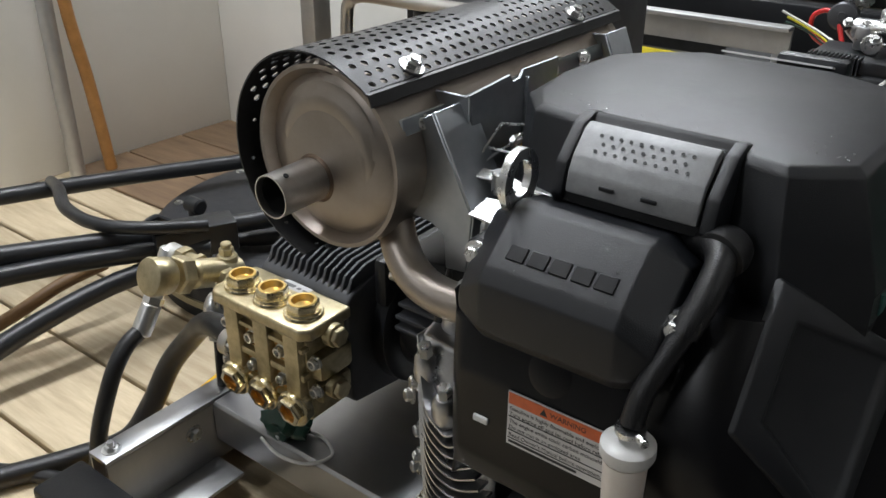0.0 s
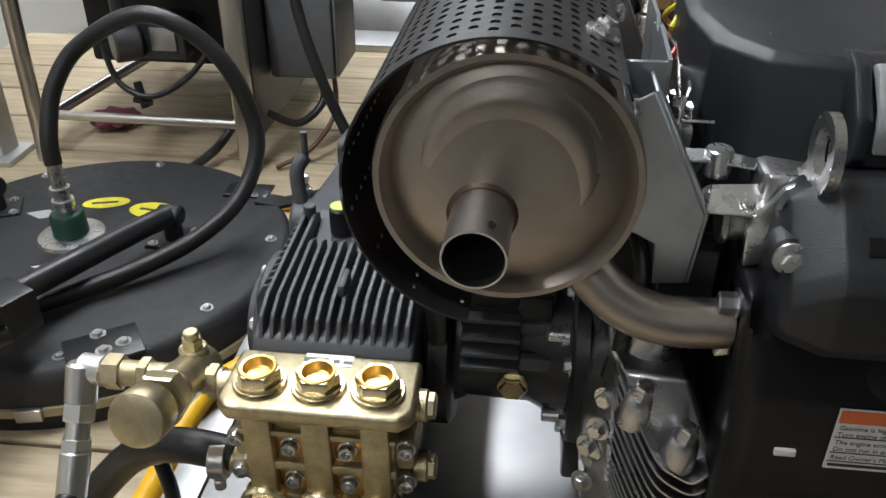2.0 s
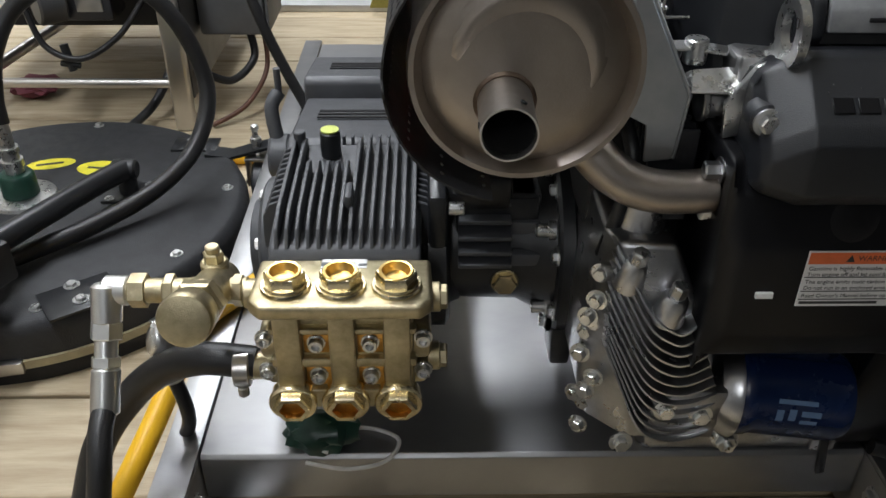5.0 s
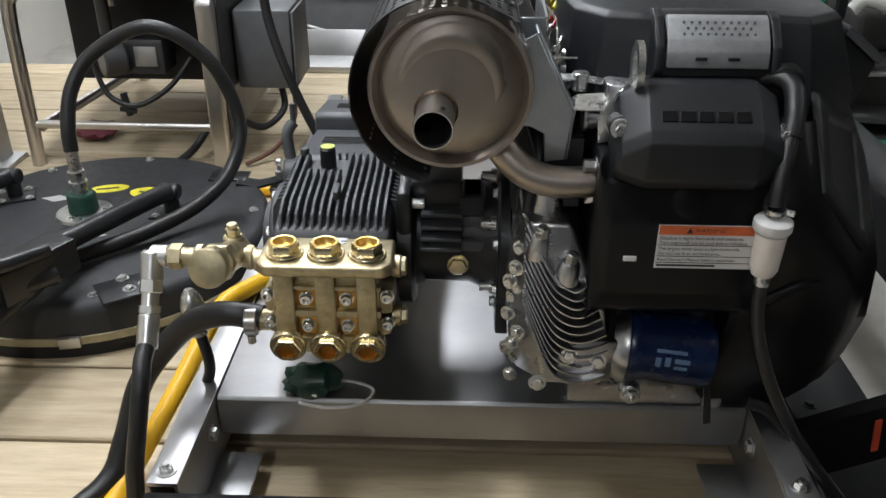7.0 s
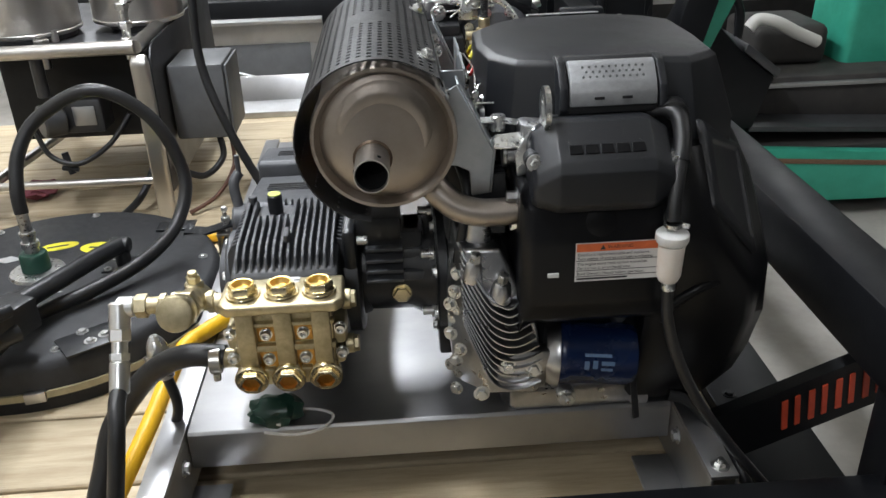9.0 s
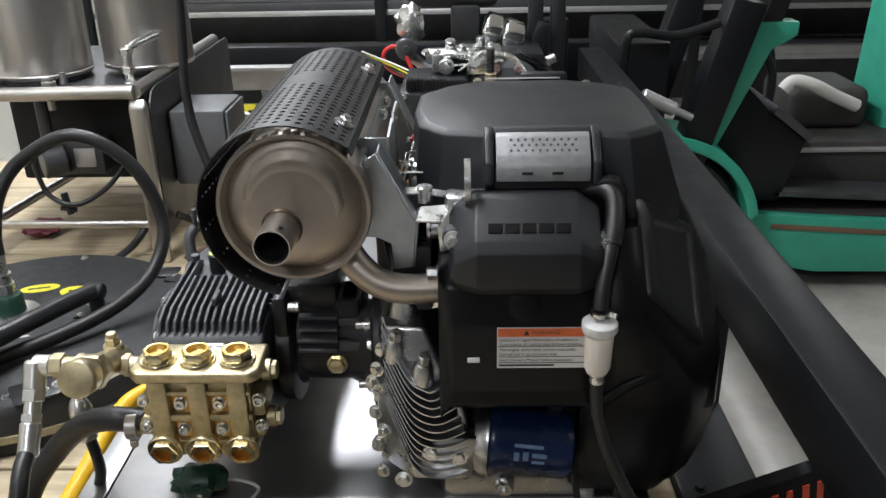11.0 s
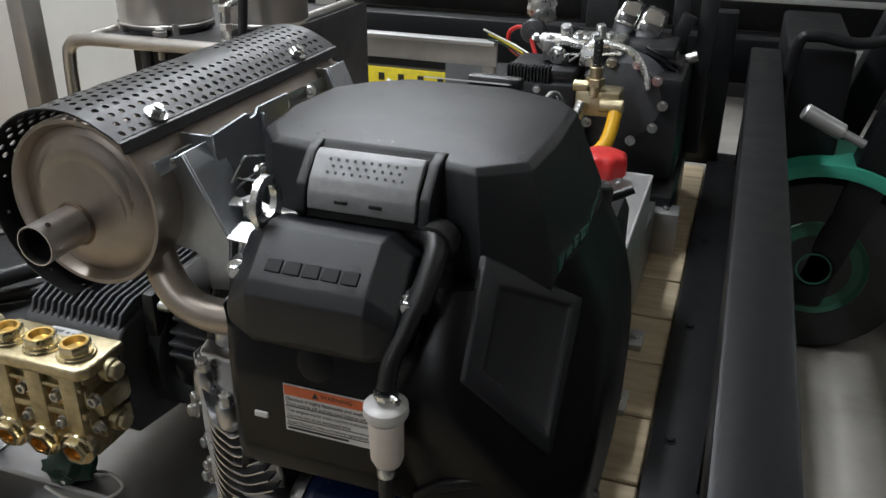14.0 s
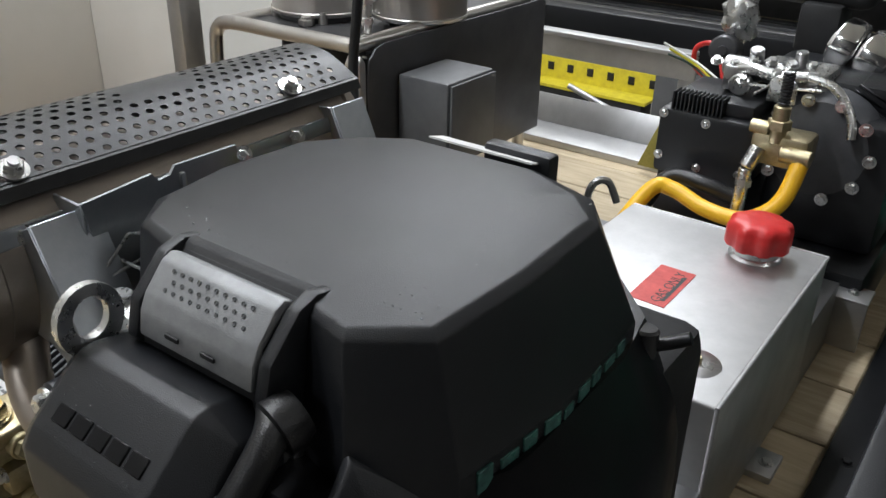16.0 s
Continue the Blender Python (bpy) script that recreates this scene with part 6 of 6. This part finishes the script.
part("linkage", join(rod((-0.33, 1.735, 0.27), (-0.17, 1.73, 0.285), 0.003, 8), rod((-0.28, 1.73, 0.26), (-0.22, 1.72, 0.31), 0.003, 8), box(-0.26, -0.21, 1.735, 1.74, 0.25, 0.28, 0.002)), ZINC, e2)
part("black_cowl", box(-0.30, -0.06, 1.80, 2.0, 0.24, 0.29, 0.015), SHELL, e2)
for k in range(10):
    a = k * 0.63
    part("bolt", bolt((-0.16 + 0.09 * math.cos(a), 1.732, 0.18 + 0.09 * math.sin(a)), (0, -1, 0), 0.008, 0.007), ZINC, e2)
part("round_cap", lathe((-0.425, 2.0, 0.27), (0.1, -1, 0.1), [(0, 0.03), (0.05, 0.03), (0.054, 0.026), (0.056, 0.01), (0.062, 0.009), (0.062, 0)], 24), DGREY, e2)
part("cap_bracket", tube([(-0.425, 2.0, 0.26), (-0.38, 1.97, 0.23), (-0.33, 1.9, 0.22)], 0.014, 10), ALUC, e2)
fo = bmesh.new()
bmesh.ops.create_icosphere(fo, subdivisions=3, radius=1)
for v in fo.verts:
    n = noise.noise(v.co * 3) * 0.5
    v.co = Vector((-0.41 + v.co.x * 0.036 * (1 + n), 2.0 + v.co.y * 0.03, 0.335 + v.co.z * 0.05 * (1 + n)))
part("foil_wrap", fo, ZINC, e2, "crumpled foil wrap", 20)
for dx, w in ((-0.045, 0.052), (0.012, 0.06)):
    part("exhaust_guard", turned(loft([[(-0.15 + dx - w / 2 * s, 1.90 + dy, z), (-0.15 + dx + w / 2 * s, 1.90 + dy, z), (-0.15 + dx + w / 2 * s, 1.99, z), (-0.15 + dx - w / 2 * s, 1.99, z)] for z, s, dy in ((0.255, 0.55, 0.03), (0.275, 0.85, 0.012), (0.305, 1.0, 0.0), (0.335, 0.98, 0.006), (0.352, 0.8, 0.03))], 0.008), (-0.15, 1.95, 0.3), 0, 18, 0), CHROME, e2, "bright chrome exhaust guard")
part("cylinder_fins", join(*[turned(box(-0.14, -0.05, 1.80, 1.9, 0.20 + 0.012 * k, 0.205 + 0.012 * k, 0.001, 1), (-0.1, 1.85, 0.25), 0, 25, 0) for k in range(7)]), SHELL, e2)
part("pull_tube", rod((-0.105, 1.93, 0.215), (-0.02, 1.94, 0.25), 0.013, 14), STUB, e2)
part("air_filter", join(box(-0.42, -0.17, 2.02, 2.2, 0.37, 0.50, 0.025, 3), box(-0.30, -0.22, 2.0, 2.1, 0.28, 0.38, 0.01)), BLACKM, e2)
part("rear_frame", join(box(-0.09, -0.05, 1.98, 2.02, 0.0, 0.42, 0.004), box(-0.03, 0.01, 1.98, 2.02, 0.0, 0.42, 0.004), turned(box(-0.08, -0.045, 1.95, 1.97, 0.24, 0.34, 0.004), (-0.06, 1.96, 0.3), 0, 20, 0)), SHELL, e2)
for k in range(7):
    part("intake_bolt", bolt((-0.36 + 0.028 * k, 1.74 + 0.012 * math.sin(k * 2.2), 0.292 + 0.012 * math.cos(k * 1.7)), (0.1, -0.6, 1), 0.0075, 0.009), ZINC, e2)
part("carb_body", join(rod((-0.36, 1.80, 0.285), (-0.25, 1.78, 0.29), 0.02, 18, 0.003), rod((-0.30, 1.79, 0.27), (-0.30, 1.77, 0.33), 0.013, 14, 0.002), rod((-0.225, 1.79, 0.28), (-0.225, 1.78, 0.335), 0.011, 14, 0.002), box(-0.345, -0.315, 1.74, 1.80, 0.255, 0.30, 0.004)), ALUC, e2, "cast aluminium carburettor")
p2 = thing("second_pump", (-0.33, 1.72, 0.0), "black block pump with brass fittings beside the second engine", "pump")
part("body", box(-0.425, -0.25, 1.66, 1.84, 0.10, 0.225, 0.01), SHELL, p2)
part("top", box(-0.41, -0.26, 1.68, 1.83, 0.22, 0.25, 0.006), SHELL, p2)
for k in range(13):
    part("fin", box(-0.405 + 0.0075 * k, -0.4015 + 0.0075 * k, 1.665, 1.70, 0.22, 0.256, 0.0006, 1), SHELL, p2)
part("foot", box(-0.42, -0.25, 1.68, 1.84, 0.0, 0.102, 0.004), SHELL, p2)
for x, z in ((-0.415, 0.215), (-0.415, 0.135), (-0.335, 0.21), (-0.34, 0.125), (-0.262, 0.13)):
    part("bolt", bolt((x, 1.66, z), (0, -1, 0), 0.006, 0.006), ZINC, p2)
part("brass_head", join(box(-0.245, -0.15, 1.63, 1.70, 0.17, 0.225, 0.008), rod((-0.205, 1.64, 0.21), (-0.205, 1.64, 0.275), 0.014, 16, 0.002), hexagon((-0.205, 1.64, 0.235), (0, 0, 1), 0.02, 0.016), rod((-0.25, 1.64, 0.232), (-0.22, 1.64, 0.232), 0.012, 14), rod((-0.19, 1.62, 0.2), (-0.14, 1.62, 0.2), 0.014, 14, 0.002)), BRASS, p2, "brass head and valve")
sp = [(-0.205 + 0.008 * math.cos(k * 0.8), 1.64 + 0.008 * math.sin(k * 0.8), 0.275 + k * 0.0007) for k in range(80)]
part("spring", tube(sp, 0.0025, 6, 1, False), SHELL, p2)
part("steel_coupling", join(rod((-0.225, 1.615, 0.205), (-0.235, 1.60, 0.17), 0.013, 16, 0.002), rod((-0.235, 1.60, 0.17), (-0.236, 1.597, 0.09), 0.0115, 16, 0.002), hexagon((-0.235, 1.60, 0.15), (0, 0, -1), 0.014, 0.014)), ZINC, p2)
solo("yellow_supply_hose", tube([(-0.155, 1.62, 0.19), (-0.165, 1.58, 0.13), (-0.21, 1.56, 0.095), (-0.28, 1.57, 0.09), (-0.35, 1.585, 0.105), (-0.385, 1.57, 0.10), (-0.42, 1.50, 0.02), (-0.46, 1.42, -0.1)], 0.0145, 14), YELLOW, "yellow hose from the second pump over the tank", "hose")
solo("black_supply_hose", tube([(-0.24, 1.62, 0.10), (-0.30, 1.61, 0.118), (-0.37, 1.61, 0.115), (-0.40, 1.56, 0.05), (-0.43, 1.50, -0.05), (-0.45, 1.46, -0.108)], 0.014, 14), RUBBER, "black hose beside the yellow hose", "hose")
for col, r, label, path in (
        (RED, 0.0055, "looped red battery lead on the second engine", [(-0.40, 1.93, 0.21), (-0.425, 1.95, 0.262), (-0.452, 1.96, 0.282), (-0.482, 1.965, 0.265), (-0.478, 1.97, 0.225), (-0.43, 1.96, 0.20)]),
        (YELTAPE, 0.0025, "thin yellow lead wire on the second engine", [(-0.53, 1.94, 0.262), (-0.49, 1.945, 0.245), (-0.45, 1.94, 0.228), (-0.40, 1.90, 0.21)]),
        (DKGREEN, 0.0025, "thin green lead wire on the second engine", [(-0.535, 1.95, 0.248), (-0.49, 1.955, 0.235), (-0.45, 1.95, 0.215), (-0.40, 1.90, 0.20)]),
        (WALLP, 0.0025, "thin white lead wire on the second engine", [(-0.54, 1.93, 0.275), (-0.50, 1.94, 0.256), (-0.46, 1.94, 0.24), (-0.40, 1.91, 0.22)])):
    solo("lead_wire", tube(path, r, 10), col, label, "cable")
solo("clear_hose", tube([(-0.45, 1.60, -0.108), (-0.42, 1.55, -0.02), (-0.34, 1.52, 0.05), (-0.3, 1.51, 0.0), (-0.32, 1.47, -0.1)], 0.012, 12), RED, "thick red cable end behind the tank", "cable")
part2 = thing("side_bracket", (0.0, 1.75, FZ), "aluminium angle bracket bolted beside the rail", "bracket")
part("plate", box(-0.06, 0.0, 1.62, 1.68, -0.03, -0.024, 0.002), ALUT, part2)
part("upright", box(-0.06, 0.0, 1.62, 1.626, FZ, -0.028, 0.002), ALUT, part2)
part("bolt", bolt((-0.03, 1.65, -0.024), (0, 0, 1), 0.007, 0.006), ZINC, part2)

# ---- forklift beside the trailer ----
fk = thing("forklift", (1.2, 2.2, GZ), "green and black forklift truck standing beside the trailer", "forklift")
part("chassis_panel", slab([(0.594, -0.278), (0.66, -0.285), (1.9, -0.37), (1.9, -0.5), (0.86, -0.49), (0.70, -0.46), (0.61, -0.38)], "y", 2.13, 2.17, 0.008), GREEN, fk, "green chassis side panel")
part("scrape", turned(box(0.70, 1.6, 2.1255, 2.1295, -0.335, -0.318, 0.001), (0.7, 2.13, -0.32), 0, 4, 0), mat("bare_rusty_scrape", (0.20, 0.12, 0.07), 0.7, scale=80), fk)
part("chassis", box(0.62, 1.9, 2.17, 2.9, -0.5, -0.36, 0.02), BLACKM, fk)
part("step_well", box(0.66, 1.9, 2.18, 2.75, -0.36, -0.31, 0.006), DUSTY, fk)
part("step_tread", turned(box(0.72, 1.9, 2.2, 2.34, -0.255, -0.235, 0.004), (0.72, 2.2, -0.25), 0, 3, 0), DGREY, fk, "worn grey step tread")
part("floor_side", box(0.72, 1.9, 2.36, 2.8, -0.31, -0.12, 0.01), DUSTY, fk)
part("floor_edge", box(0.74, 1.9, 2.345, 2.365, -0.155, -0.14, 0.003), ALUT, fk)
part("dash", slab([(0.49, -0.12), (0.60, -0.27), (0.74, -0.27), (0.80, -0.07), (0.68, 0.02), (0.60, 0.10)], "y", 2.2, 2.65, 0.008), FRAME, fk)
part("dash_edge", slab([(0.68, 0.02), (0.80, -0.07), (0.81, -0.045), (0.69, 0.045)], "y", 2.18, 2.65, 0.003), DGREY, fk)
part("pillar", slab([(0.44, -0.10), (0.49, -0.12), (0.64, 0.22), (0.71, 0.26), (0.71, 0.30), (0.578, 0.30), (0.56, 0.22)], "y", 2.16, 2.23, 0.006), GREEN, fk, "green overhead guard pillar")
part("guard_post", slab([(0.60, 0.30), (0.66, 0.30), (0.90, 1.1), (0.84, 1.1)], "y", 2.16, 2.23, 0.006), FRAME, fk)
part("mast", slab([(0.28, -0.42), (0.37, -0.42), (0.585, 0.36), (0.49, 0.38)], "y", 2.08, 2.18, 0.006), FRAME, fk, "black tilted mast")
part("mast", slab([(0.28, -0.42), (0.37, -0.42), (0.585, 0.36), (0.49, 0.38)], "y", 2.65, 2.75, 0.006), FRAME, fk, "black tilted mast")
part("tilt_cylinder", join(rod((0.235, 2.0, 0.13), (0.33, 2.0, 0.085), 0.02, 18, 0.004), rod((0.33, 2.0, 0.085), (0.38, 2.0, 0.062), 0.011, 14)), ALUT, fk, "grey tilt cylinder")
wheel = part("wheel", lathe((0.34, 2.08, -0.31), (0, 1, 0), [(0, 0.05), (0.01, 0.11), (0.0, 0.16), (0.01, 0.235), (0.04, 0.25), (0.14, 0.25), (0.17, 0.235), (0.17, 0)], 48), RUBBER, fk, "black solid tyre")
part("rim", lathe((0.34, 2.075, -0.31), (0, 1, 0), [(0.012, 0.0), (0.004, 0.045), (0.02, 0.06), (0.02, 0.1), (0.006, 0.13), (0.012, 0.135)], 40), mat("dark_green_rim", (0.02, 0.10, 0.06), 0.5, scale=20), wheel, "dark green rim")
arc = [(0.34 + r * math.cos(radians(a)), -0.31 + r * math.sin(radians(a))) for r, rng in ((0.262, range(5, 131, 8)), (0.295, range(130, 4, -8))) for a in rng]
part("fender", slab(arc, "y", 2.06, 2.3, 0.004), GREEN, fk, "green wheel arch")
part("cowl", slab([(1.17, -0.27), (1.36, -0.30), (1.52, -0.2), (1.52, 0.4), (1.20, 0.4)], "y", 2.5, 2.8, 0.03, 4), GREEN, fk, "green rounded counterweight cowl")
part("cowl_base", box(1.12, 1.6, 2.4, 2.85, -0.36, -0.26, 0.01), BLACKM, fk)
part("seat", box(0.85, 1.12, 2.5, 2.8, -0.12, 0.02, 0.03, 3), DUSTY, fk)
part("lever", join(tube([(0.70, 2.3, 0.02), (0.70, 2.3, 0.12), (0.66, 2.3, 0.2)], 0.014, 10), tube([(0.74, 2.4, 0.0), (0.73, 2.4, 0.14), (0.70, 2.4, 0.24)], 0.012, 10)), SHELL, fk)
part("backrest_frame", tube([(0.19, 2.1, 0.10), (0.2, 2.1, 0.26), (0.24, 2.1, 0.285), (0.34, 2.1, 0.275), (0.46, 2.1, 0.31)], 0.014, 12), FRAME, fk)
part("carriage", box(0.18, 0.34, 2.14, 2.7, -0.30, 0.25, 0.012), FRAME, fk)
# a bent tube stands in for a crumpled beige bag
solo("bag_stand_in", tube([(0.80, 2.45, 0.03), (0.83, 2.45, 0.06), (0.89, 2.44, 0.05), (0.97, 2.45, 0.01), (1.06, 2.47, -0.03)], 0.022, 12), WALLP, "bent white tube standing in for a crumpled pale bag on the forklift floor", "tube")
